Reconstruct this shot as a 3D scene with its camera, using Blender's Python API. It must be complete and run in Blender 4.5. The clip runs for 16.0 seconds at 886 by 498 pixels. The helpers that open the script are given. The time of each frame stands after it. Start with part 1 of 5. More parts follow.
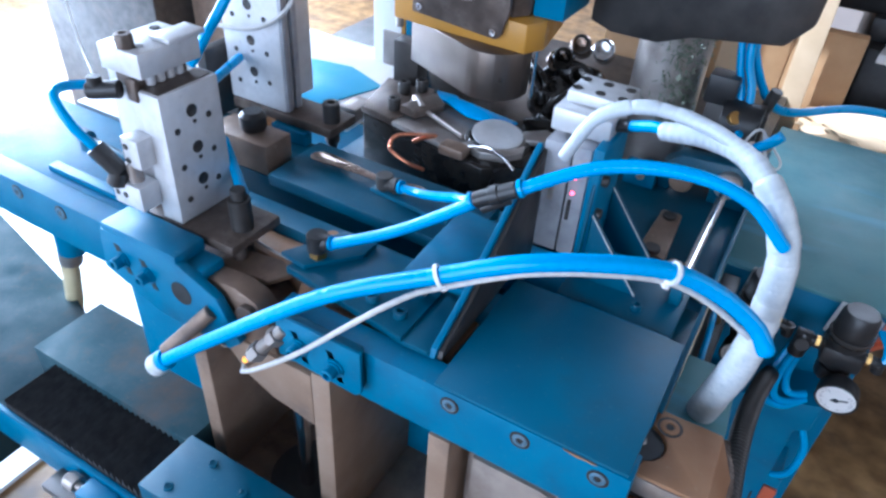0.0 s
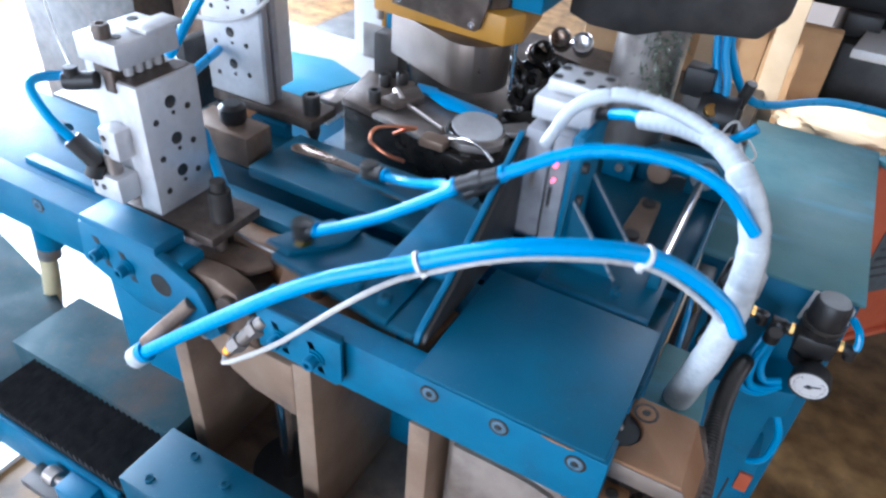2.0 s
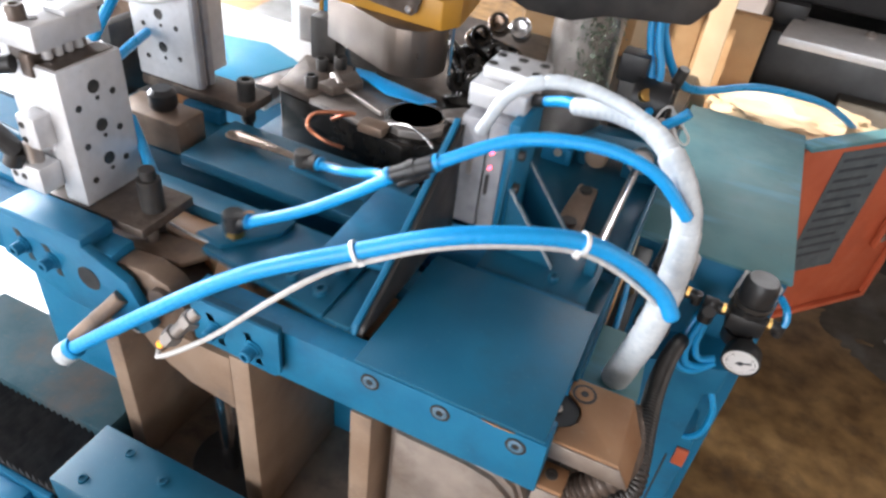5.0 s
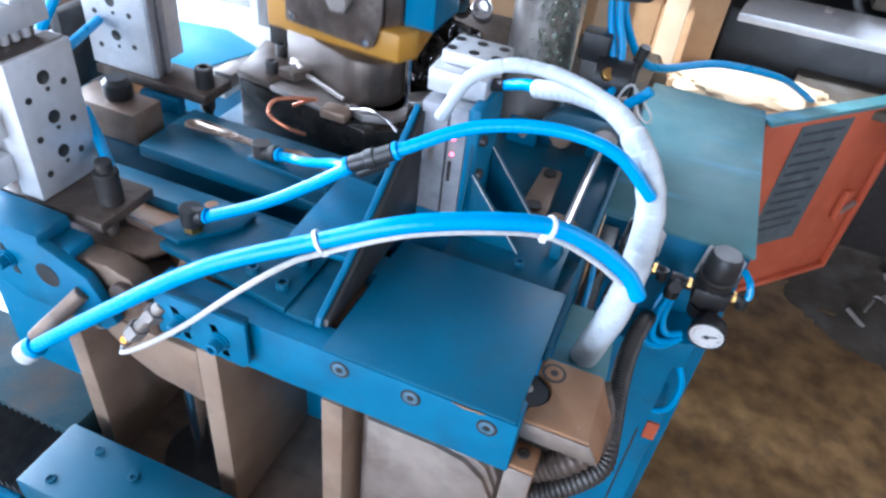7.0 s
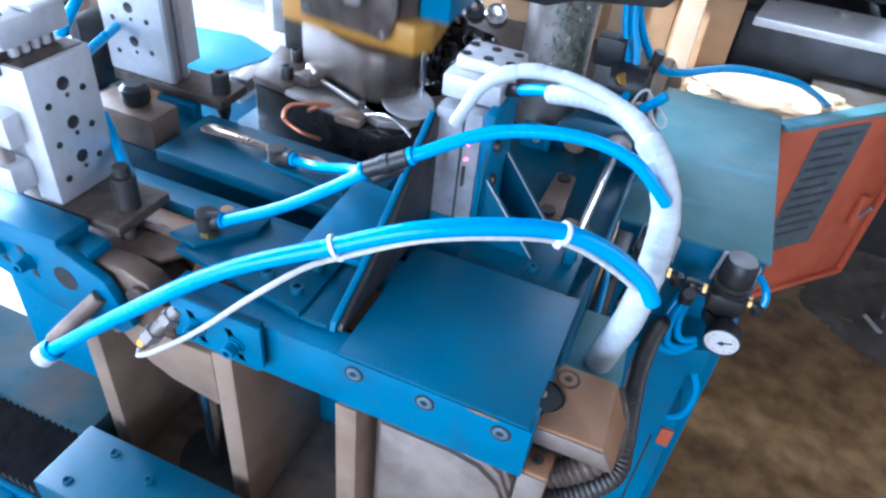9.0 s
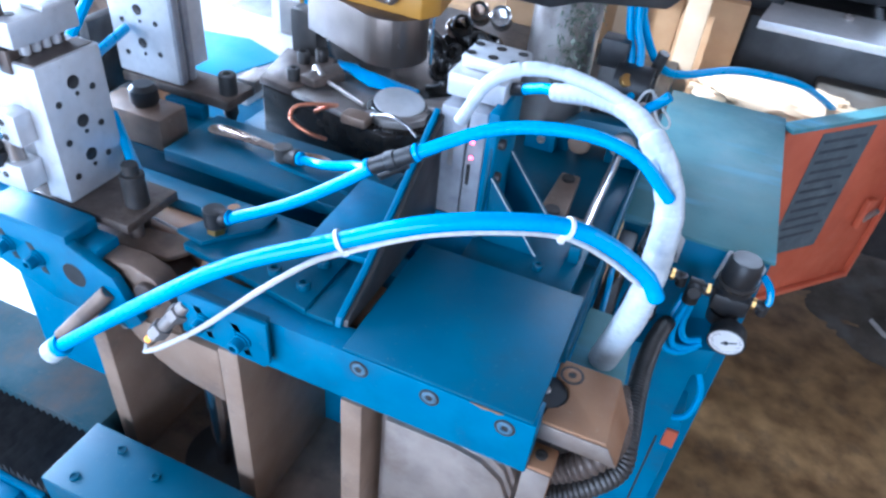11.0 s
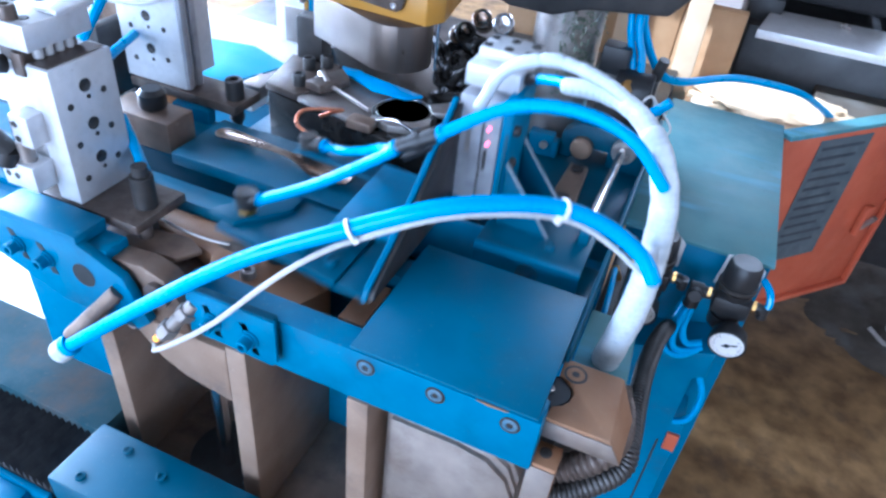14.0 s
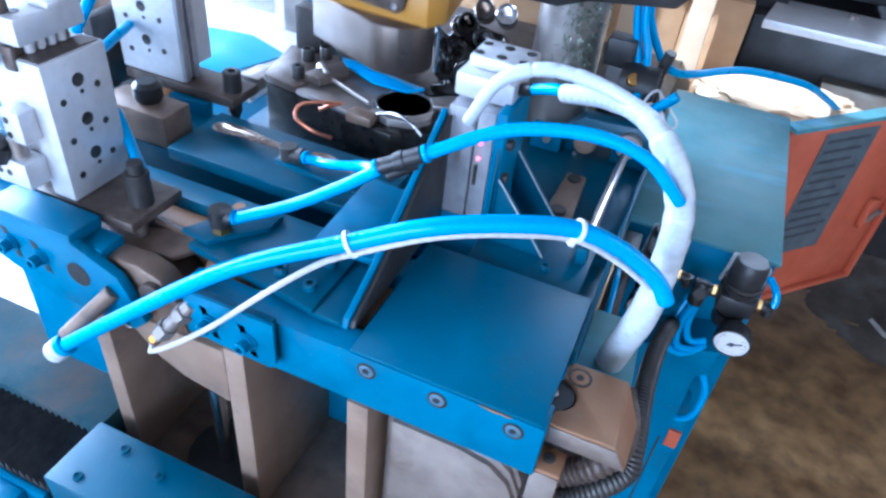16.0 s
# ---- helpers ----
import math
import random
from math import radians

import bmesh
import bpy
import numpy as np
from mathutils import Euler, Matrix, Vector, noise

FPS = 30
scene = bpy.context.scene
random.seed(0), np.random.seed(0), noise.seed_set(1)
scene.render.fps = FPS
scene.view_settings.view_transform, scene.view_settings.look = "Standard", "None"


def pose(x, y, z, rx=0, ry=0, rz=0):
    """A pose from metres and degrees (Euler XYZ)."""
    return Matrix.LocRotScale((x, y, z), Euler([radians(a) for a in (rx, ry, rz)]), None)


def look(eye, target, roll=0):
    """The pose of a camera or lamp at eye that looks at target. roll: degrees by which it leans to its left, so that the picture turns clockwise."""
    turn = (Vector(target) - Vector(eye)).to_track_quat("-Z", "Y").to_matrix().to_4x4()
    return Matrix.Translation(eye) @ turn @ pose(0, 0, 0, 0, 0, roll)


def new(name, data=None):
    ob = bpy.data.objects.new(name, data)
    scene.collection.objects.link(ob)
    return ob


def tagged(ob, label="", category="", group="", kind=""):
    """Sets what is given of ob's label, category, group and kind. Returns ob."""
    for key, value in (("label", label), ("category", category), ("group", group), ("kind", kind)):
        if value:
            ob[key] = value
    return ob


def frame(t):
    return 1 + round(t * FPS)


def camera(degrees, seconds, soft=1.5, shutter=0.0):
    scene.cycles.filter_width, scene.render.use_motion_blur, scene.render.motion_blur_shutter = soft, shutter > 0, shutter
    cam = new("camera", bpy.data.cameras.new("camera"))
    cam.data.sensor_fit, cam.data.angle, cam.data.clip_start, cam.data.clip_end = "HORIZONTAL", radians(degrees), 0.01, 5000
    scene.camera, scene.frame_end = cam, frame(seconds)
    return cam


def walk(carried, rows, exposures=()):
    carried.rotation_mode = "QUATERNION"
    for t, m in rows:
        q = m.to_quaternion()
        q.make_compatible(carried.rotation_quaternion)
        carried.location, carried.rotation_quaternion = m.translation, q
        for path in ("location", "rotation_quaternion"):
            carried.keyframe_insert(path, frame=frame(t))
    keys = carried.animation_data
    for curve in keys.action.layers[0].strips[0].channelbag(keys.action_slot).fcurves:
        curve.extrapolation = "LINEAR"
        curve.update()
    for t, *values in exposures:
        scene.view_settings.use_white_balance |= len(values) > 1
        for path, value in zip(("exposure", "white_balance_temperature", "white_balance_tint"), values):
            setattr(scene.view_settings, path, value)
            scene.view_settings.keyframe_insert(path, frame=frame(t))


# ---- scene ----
cam = camera(65.2, 16.0, soft=2.6, shutter=0.5)
PATH = [  # seconds, eye, yaw, pitch, roll
    (0.0, (-0.0153, -0.3691, 1.4180), 27.84, -37.14, 4.06),
    (0.5, (-0.0148, -0.3704, 1.4190), 27.09, -37.17, 4.40),
    (1.0, (-0.0122, -0.3713, 1.4189), 27.44, -37.27, 4.14),
    (1.5, (-0.0099, -0.3715, 1.4178), 26.44, -37.43, 4.67),
    (2.0, (-0.0081, -0.3735, 1.4174), 26.12, -37.41, 4.85),
    (2.5, (-0.0073, -0.3752, 1.4178), 25.75, -37.25, 4.88),
    (3.0, (-0.0076, -0.3740, 1.4183), 24.82, -37.41, 5.37),
    (3.5, (-0.0094, -0.3715, 1.4169), 23.85, -37.83, 5.95),
    (4.0, (-0.0077, -0.3699, 1.4165), 23.21, -37.96, 5.99),
    (6.5, (0.0019, -0.3643, 1.4148), 16.46, -38.33, 8.99),
    (7.0, (0.0017, -0.3633, 1.4151), 17.32, -39.07, 7.52),
    (7.5, (0.0008, -0.3599, 1.4150), 18.11, -39.15, 7.08),
    (8.0, (0.0014, -0.3594, 1.4158), 18.18, -38.98, 6.90),
    (8.5, (0.0003, -0.3608, 1.4158), 18.52, -39.04, 6.79),
    (9.0, (0.0000, -0.3640, 1.4166), 18.67, -38.89, 6.85),
    (9.5, (0.0023, -0.3670, 1.4165), 18.49, -38.74, 6.99),
    (10.0, (0.0040, -0.3681, 1.4153), 18.72, -38.61, 6.74),
    (12.5, (0.0053, -0.3883, 1.4093), 19.68, -37.76, 6.84),
    (13.0, (0.0081, -0.3925, 1.4100), 19.37, -37.54, 6.74),
    (13.5, (0.0079, -0.3926, 1.4098), 19.24, -37.59, 6.73),
    (14.0, (0.0039, -0.3881, 1.4103), 19.26, -37.49, 6.70),
    (14.5, (-0.0000, -0.3847, 1.4113), 19.13, -37.82, 6.99),
    (15.0, (-0.0034, -0.3807, 1.4124), 19.22, -38.04, 6.97),
    (15.5, (-0.0048, -0.3752, 1.4122), 19.07, -38.36, 7.01),
    (16.0, (-0.0069, -0.3710, 1.4125), 18.99, -38.67, 7.03),
]


def aim(eye, yaw, pitch, roll):
    y, p = radians(yaw), radians(pitch)
    return look(eye, (eye[0] - math.sin(y) * math.cos(p), eye[1] + math.cos(y) * math.cos(p), eye[2] + math.sin(p)), roll)


EXPOSURES = [(0.0, 0.95, 4980, 9), (0.4, 0.86, 4830, 9), (1.7, 1.01, 5080, 9), (2.5, 1.05, 6080, 12), (3.5, 1.05, 7180, 16), (4.2, 1.1, 6980, 14), (6.5, 1.27, 5400, 10), (7.5, 1.4, 5100, 9), (9.0, 1.34, 4850, 9), (12.5, 1.42, 4700, 9), (16.0, 1.39, 4600, 9)]
walk(cam, [(t, aim(*row)) for t, *row in PATH], EXPOSURES)

# ---- light ----
world = bpy.data.worlds.new("world")
scene.world = world
world.use_nodes = True
wn = world.node_tree.nodes
sky = wn.new("ShaderNodeTexSky")
sky.sky_type, sky.sun_disc = "NISHITA", False
sky.sun_elevation, sky.sun_rotation = radians(49), radians(-125)
wn["Background"].inputs[1].default_value = 0.12
world.node_tree.links.new(sky.outputs[0], wn["Background"].inputs[0])


def area_light(name, eye, target, sx, sy, watts, colour):
    d = bpy.data.lights.new(name, "AREA")
    d.shape, d.size, d.size_y, d.energy, d.color = "RECTANGLE", sx, sy, watts, colour
    ob = new(name, d)
    ob.matrix_world = look(eye, target)
    return ob


sun = bpy.data.lights.new("sun", "SUN")
sun.energy, sun.angle, sun.color = 4.0, radians(0.5), (1.0, 0.96, 0.90)
new("sun", sun).matrix_world = look((-7.2, -2.3, 7.0), (-2.2, 1.2, 0))
area_light("doorway_light", (-4.2, 1.6, 1.9), (-0.4, 0.2, 0.9), 4.0, 2.6, 540, (0.94, 0.97, 1.0))
area_light("rear_window_light", (0.6, 3.9, 3.0), (0.1, 0.7, 0.87), 1.3, 0.6, 16, (0.97, 0.98, 1.0))
# two added fill lamps with no window behind them: front faces, right side
area_light("front_fill_light", (-0.8, -3.3, 1.7), (-0.1, 0.3, 0.75), 3.6, 1.6, 78, (0.92, 0.96, 1.0))
area_light("east_fill_light", (3.6, 1.0, 2.3), (0.2, 0.8, 0.5), 2.4, 1.4, 15, (1.0, 0.97, 0.93))

# ---- materials ----


def material(name, colour, rough=0.5, metal=0.0, second=None, scale=30.0, bump=0.15, bump_scale=400.0, stain=None, stain_scale=9.0,
             stain_amount=0.5, coat=0.0, specks=None, emit=None, strength=0.0, transmission=0.0):
    """Base colour mottled with a second tone, a large-scale stain, and a fine relief."""
    m = bpy.data.materials.new(name)
    m.use_nodes = True
    n, link = m.node_tree.nodes, m.node_tree.links.new
    b = n["Principled BSDF"]
    b.inputs["Roughness"].default_value, b.inputs["Metallic"].default_value = rough, metal
    b.inputs["Coat Weight"].default_value = coat
    b.inputs["Coat Roughness"].default_value = 0.25
    b.inputs["Transmission Weight"].default_value = transmission
    if emit:
        b.inputs["Emission Color"].default_value = (*emit, 1)
        b.inputs["Emission Strength"].default_value = strength
    co = n.new("ShaderNodeTexCoord")
    second = second or tuple(min(1, c * 1.25 + 0.01) for c in colour)
    n1 = n.new("ShaderNodeTexNoise")
    n1.inputs["Scale"].default_value, n1.inputs["Detail"].default_value = scale, 6
    link(co.outputs["Object"], n1.inputs["Vector"])
    r1 = n.new("ShaderNodeValToRGB")
    r1.color_ramp.elements[0].position, r1.color_ramp.elements[1].position = 0.32, 0.70
    r1.color_ramp.elements[0].color, r1.color_ramp.elements[1].color = (*colour, 1), (*second, 1)
    link(n1.outputs["Fac"], r1.inputs["Fac"])
    last = r1.outputs["Color"]
    if stain:
        n2 = n.new("ShaderNodeTexNoise")
        n2.inputs["Scale"].default_value, n2.inputs["Detail"].default_value, n2.inputs["Roughness"].default_value = stain_scale, 8, 0.65
        link(co.outputs["Object"], n2.inputs["Vector"])
        r2 = n.new("ShaderNodeValToRGB")
        r2.color_ramp.elements[0].position, r2.color_ramp.elements[1].position = 0.52, 0.72
        r2.color_ramp.elements[1].color = (stain_amount,) * 3 + (1,)
        link(n2.outputs["Fac"], r2.inputs["Fac"])
        mix = n.new("ShaderNodeMix")
        mix.data_type = "RGBA"
        link(r2.outputs["Color"], mix.inputs["Factor"])
        link(last, mix.inputs[6])
        mix.inputs[7].default_value = (*stain, 1)
        last = mix.outputs[2]
    if specks:
        n4 = n.new("ShaderNodeTexNoise")
        n4.inputs["Scale"].default_value, n4.inputs["Detail"].default_value, n4.inputs["Roughness"].default_value = 170, 3, 0.7
        link(co.outputs["Object"], n4.inputs["Vector"])
        r4 = n.new("ShaderNodeValToRGB")
        r4.color_ramp.elements[0].position, r4.color_ramp.elements[1].position = 0.64, 0.74
        r4.color_ramp.elements[1].color = (0.55, 0.55, 0.55, 1)
        link(n4.outputs["Fac"], r4.inputs["Fac"])
        mix4 = n.new("ShaderNodeMix")
        mix4.data_type = "RGBA"
        link(r4.outputs["Color"], mix4.inputs["Factor"])
        link(last, mix4.inputs[6])
        mix4.inputs[7].default_value = (*specks, 1)
        last = mix4.outputs[2]
    link(last, b.inputs["Base Color"])
    n5 = n.new("ShaderNodeTexNoise")
    n5.inputs["Scale"].default_value, n5.inputs["Detail"].default_value, n5.inputs["Roughness"].default_value = 16, 7, 0.7
    link(co.outputs["Object"], n5.inputs["Vector"])
    wear = n.new("ShaderNodeMapRange")
    for i, v in enumerate((0.3, 0.7, rough * 0.78, min(1.0, rough * 1.3))):
        wear.inputs[i + 1].default_value = v
    link(n5.outputs["Fac"], wear.inputs[0])
    link(wear.outputs[0], b.inputs["Roughness"])
    n3 = n.new("ShaderNodeTexNoise")
    n3.inputs["Scale"].default_value, n3.inputs["Detail"].default_value = bump_scale, 4
    link(co.outputs["Object"], n3.inputs["Vector"])
    bp = n.new("ShaderNodeBump")
    bp.inputs["Strength"].default_value, bp.inputs["Distance"].default_value = bump, 0.0006
    link(n3.outputs["Fac"], bp.inputs["Height"])
    link(bp.outputs["Normal"], b.inputs["Normal"])
    return m


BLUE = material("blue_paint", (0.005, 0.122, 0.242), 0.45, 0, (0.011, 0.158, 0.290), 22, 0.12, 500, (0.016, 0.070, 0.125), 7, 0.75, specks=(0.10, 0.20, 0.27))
# teal made darker to hold the shade on deck and carriage
SHADED_TEAL = material("shaded_teal_paint", (0.004, 0.066, 0.120), 0.40, 0, (0.008, 0.086, 0.148), 18, 0.10, 500, (0.014, 0.052, 0.085), 6, 0.75, specks=(0.08, 0.14, 0.17))
PLATE = material("cover_plate_paint", (0.005, 0.088, 0.165), 0.42, 0, (0.010, 0.114, 0.200), 12, 0.10, 500, (0.016, 0.062, 0.100), 6, 0.75, specks=(0.08, 0.15, 0.19))
BLUE_SCREW = material("scuffed_blue_screw", (0.05, 0.16, 0.26), 0.4, 0.3, (0.16, 0.22, 0.27), 90, 0.1)
DUSTY = material("dusty_teal_paint", (0.008, 0.045, 0.062), 0.85, 0, (0.020, 0.060, 0.075), 14, 0.2, 400, (0.075, 0.052, 0.042), 7, 0.9, specks=(0.10, 0.085, 0.07))
OILY = material("oily_black_steel", (0.015, 0.014, 0.014), 0.16, 0.4, (0.04, 0.035, 0.03), 60, 0.2, 300)
# mirror-like metal whose brown reflections are put into the colour
SPOON = material("brown_reflection_steel", (0.30, 0.235, 0.19), 0.24, 1.0, (0.42, 0.35, 0.30), 24, 0.05, 200, (0.12, 0.085, 0.065), 16, 0.8)
POST = material("bare_post_steel", (0.23, 0.155, 0.105), 0.5, 0.2, (0.32, 0.23, 0.165), 14, 0.3, 450, (0.13, 0.10, 0.085), 9, 0.85, specks=(0.38, 0.30, 0.24))
CABINET = material("cabinet_paint", (0.068, 0.185, 0.212), 0.48, 0, (0.095, 0.225, 0.245), 14, 0.1, 400, (0.12, 0.17, 0.16), 5, 0.5, specks=(0.05, 0.10, 0.11))


def reflection_streaked(m, colour, along, across, amount):
    """Streaks of another tone along x, a reflection painted over the paint of m."""
    n, link = m.node_tree.nodes, m.node_tree.links.new
    b = n["Principled BSDF"]
    old = b.inputs["Base Color"].links[0].from_socket
    co, mp, ns, rp, mix = n.new("ShaderNodeTexCoord"), n.new("ShaderNodeMapping"), n.new("ShaderNodeTexNoise"), n.new("ShaderNodeValToRGB"), n.new("ShaderNodeMix")
    mp.inputs["Scale"].default_value = (along, across, across)
    mp.inputs["Rotation"].default_value = (0, 0, 0.12)
    ns.inputs["Scale"].default_value, ns.inputs["Detail"].default_value = 1.0, 4
    rp.color_ramp.elements[0].position, rp.color_ramp.elements[1].position = 0.50, 0.72
    rp.color_ramp.elements[1].color = (amount,) * 3 + (1,)
    mix.data_type = "RGBA"
    mix.inputs[7].default_value = (*colour, 1)
    link(co.outputs["Object"], mp.inputs["Vector"])
    link(mp.outputs[0], ns.inputs["Vector"])
    link(ns.outputs["Fac"], rp.inputs["Fac"])
    patch, lim, mul = n.new("ShaderNodeTexNoise"), n.new("ShaderNodeValToRGB"), n.new("ShaderNodeMath")
    patch.inputs["Scale"].default_value, patch.inputs["Detail"].default_value = 6.5, 1
    lim.color_ramp.elements[0].position, lim.color_ramp.elements[1].position = 0.46, 0.62
    mul.operation = "MULTIPLY"
    link(co.outputs["Object"], patch.inputs["Vector"])
    link(patch.outputs["Fac"], lim.inputs["Fac"])
    link(lim.outputs["Color"], mul.inputs[0])
    link(rp.outputs["Color"], mul.inputs[1])
    link(mul.outputs[0], mix.inputs["Factor"])
    link(old, mix.inputs[6])
    link(mix.outputs[2], b.inputs["Base Color"])


for m_, level in ((BLUE, 0.32), (SHADED_TEAL, 0.32), (PLATE, 0.32), (CABINET, 0.4)):
    m_.node_tree.nodes["Principled BSDF"].inputs["Specular IOR Level"].default_value = level
# glossy light streaks on the cabinet top, put into its colour
reflection_streaked(CABINET, (0.11, 0.33, 0.50), 5, 30, 1.0)
HOSE = material("blue_hose", (0.003, 0.285, 0.66), 0.40, 0, (0.005, 0.32, 0.72), 60, 0.03, 300, coat=0.1)
TUBE = material("blue_tube", (0.005, 0.265, 0.57), 0.3, 0, (0.01, 0.295, 0.63), 60, 0.03, 300)
SLEEVE = material("white_sleeve", (0.46, 0.51, 0.55), 0.32, 0, (0.62, 0.65, 0.67), 60, 0.6, 120, (0.26, 0.33, 0.40), 40, 0.7, specks=(0.12, 0.22, 0.36))
CABLE = material("grey_cable", (0.50, 0.49, 0.47), 0.5, 0, (0.58, 0.57, 0.55), 80, 0.1)
ALU = material("aluminium", (0.56, 0.56, 0.57), 0.45, 0.35, (0.65, 0.65, 0.66), 90, 0.15, 700, (0.46, 0.44, 0.42), 45, 0.5, specks=(0.40, 0.38, 0.36))
STEEL = material("worn_steel", (0.33, 0.30, 0.28), 0.38, 0.75, (0.46, 0.42, 0.39), 28, 0.2, 500, (0.16, 0.12, 0.10), 12, 0.6)
CHROME = material("bright_steel", (0.62, 0.62, 0.63), 0.18, 1.0, (0.72, 0.72, 0.73), 40, 0.06, 300)
DARK = material("dark_steel", (0.045, 0.043, 0.042), 0.42, 0.6, (0.075, 0.070, 0.066), 35, 0.2, 500, (0.10, 0.075, 0.06), 14, 0.5)
BROWN = material("oiled_steel", (0.17, 0.118, 0.085), 0.42, 0.35, (0.26, 0.185, 0.135), 30, 0.25, 450, (0.075, 0.055, 0.045), 16, 0.8, specks=(0.34, 0.27, 0.21))
GRIME = material("grimy_steel", (0.075, 0.058, 0.048), 0.40, 0.4, (0.15, 0.115, 0.095), 40, 0.3, 400, (0.30, 0.25, 0.21), 26, 0.5, specks=(0.03, 0.025, 0.02))
# greyer copy of ALU, with the shade on the slide faces in its colour
SHADED_ALU = material("shaded_aluminium", (0.30, 0.30, 0.32), 0.5, 0.3, (0.38, 0.38, 0.40), 70, 0.15, 600, (0.17, 0.17, 0.18), 18, 0.6, specks=(0.20, 0.19, 0.19))
TAN = material("tan_steel", (0.25, 0.120, 0.052), 0.55, 0.05, (0.32, 0.180, 0.095), 22, 0.25, 450, (0.14, 0.080, 0.05), 11, 0.8, specks=(0.40, 0.30, 0.20))
PUNCH = material("polished_punch", (0.095, 0.075, 0.062), 0.34, 0.75, (0.15, 0.12, 0.10), 12, 0.03, 200, (0.18, 0.15, 0.13), 6, 0.5)
BLACK = material("black_plastic", (0.012, 0.012, 0.013), 0.42, 0, (0.022, 0.022, 0.023), 60, 0.1)
# black rubber lifted in tone: the haze over the bellows is in its colour
RUBBER = material("hazed_black_rubber", (0.022, 0.024, 0.027), 0.75, 0, (0.050, 0.050, 0.052), 60, 0.3)
BRASS = material("brass", (0.44, 0.26, 0.08), 0.32, 1.0, (0.55, 0.34, 0.11), 60, 0.05)
COPPER = material("copper", (0.60, 0.22, 0.12), 0.3, 0.9, (0.70, 0.29, 0.16), 60, 0.05)
YELLOW = material("yellow_paint", (0.36, 0.17, 0.012), 0.5, 0, (0.46, 0.225, 0.025), 18, 0.15, 400, (0.20, 0.12, 0.04), 9, 0.6)
RED = material("red_paint", (0.42, 0.03, 0.03), 0.4, 0, (0.50, 0.05, 0.05), 30)
ORANGE = material("orange_paint", (0.42, 0.085, 0.035), 0.5, 0, (0.50, 0.115, 0.05), 14, 0.1, 400, (0.30, 0.08, 0.05), 6, 0.5)
PAPER = material("grey_notice", (0.060, 0.078, 0.090), 0.6, 0, (0.095, 0.115, 0.125), 22, 0.2, 200, (0.15, 0.17, 0.18), 40, 0.5)
INK = material("dark_ink", (0.025, 0.033, 0.042), 0.6)
WHITE = material("white_face", (0.78, 0.78, 0.78), 0.35, 0, (0.82, 0.82, 0.82), 60, 0.02)
CARD = material("cardboard", (0.42, 0.25, 0.12), 0.8, 0, (0.48, 0.30, 0.15), 25, 0.3, 200, (0.34, 0.20, 0.10), 6, 0.5)
WOOD = material("pale_wood", (0.60, 0.44, 0.27), 0.65, 0, (0.72, 0.55, 0.36), 16, 0.3, 200, (0.45, 0.30, 0.17), 8, 0.5)
FLOOR = material("workshop_concrete", (0.100, 0.052, 0.018), 0.45, 0, (0.280, 0.165, 0.065), 13, 0.7, 120, (0.050, 0.036, 0.026), 8, 0.75, specks=(0.20, 0.14, 0.085))
DUST = material("grey_metal_dust", (0.055, 0.042, 0.030), 0.85, 0, (0.10, 0.082, 0.062), 14, 0.6, 120, (0.21, 0.205, 0.195), 4.0, 0.6, specks=(0.03, 0.028, 0.026))
# unseen roof, kept dark to lessen the light on top faces
ROOF = material("dark_roof_sheet", (0.13, 0.115, 0.105), 0.8, 0, (0.17, 0.15, 0.135), 4, 0.3, 60, (0.08, 0.07, 0.065), 1.2, 0.5)
WALL = material("workshop_wall", (0.36, 0.30, 0.27), 0.8, 0, (0.42, 0.36, 0.32), 4, 0.3, 60, (0.28, 0.23, 0.2), 1.2, 0.5)
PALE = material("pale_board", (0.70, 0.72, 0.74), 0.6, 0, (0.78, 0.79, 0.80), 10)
CYAN = material("cyan_sheet", (0.05, 0.36, 0.60), 0.4, 0, (0.08, 0.42, 0.66), 10)
MOSS = material("metal_swarf", (0.10, 0.14, 0.09), 0.35, 0.6, (0.30, 0.34, 0.28), 90, 0.4)
CREAM = material("cream_tube", (0.62, 0.52, 0.30), 0.4, 0, (0.68, 0.58, 0.36), 50)
LED = material("red_led", (0.6, 0.02, 0.02), 0.3, emit=(1.0, 0.05, 0.10), strength=6.0)
AMBER = material("amber_led", (0.6, 0.3, 0.02), 0.3, emit=(1.0, 0.33, 0.03), strength=0.9)


# ---- building blocks ----
def mesh_of(bm, mat, smooth=False):
    me = bpy.data.meshes.new("m")
    bm.normal_update()
    if smooth:
        for f in bm.faces:
            f.smooth = True
        for e in bm.edges:
            if len(e.link_faces) == 2 and e.calc_face_angle(0) > 0.6:
                e.smooth = False
    bm.to_mesh(me)
    bm.free()
    me.materials.append(mat)
    return me


def part(name, bm, mat, parent=None, label="", smooth=True):
    ob = new(name, mesh_of(bm, mat, smooth))
    if parent is not None:
        ob.parent = parent
        ob.matrix_parent_inverse = parent.matrix_world.inverted()
    if label:
        ob["label"] = label
    return ob


def thing(name, label, category, at=(0, 0, 0), group="", kind=""):
    ob = new(name)
    ob.location = at
    ob.empty_display_size = 0.02
    ob.matrix_world = Matrix.Translation(at)
    return tagged(ob, label, category, group, kind)


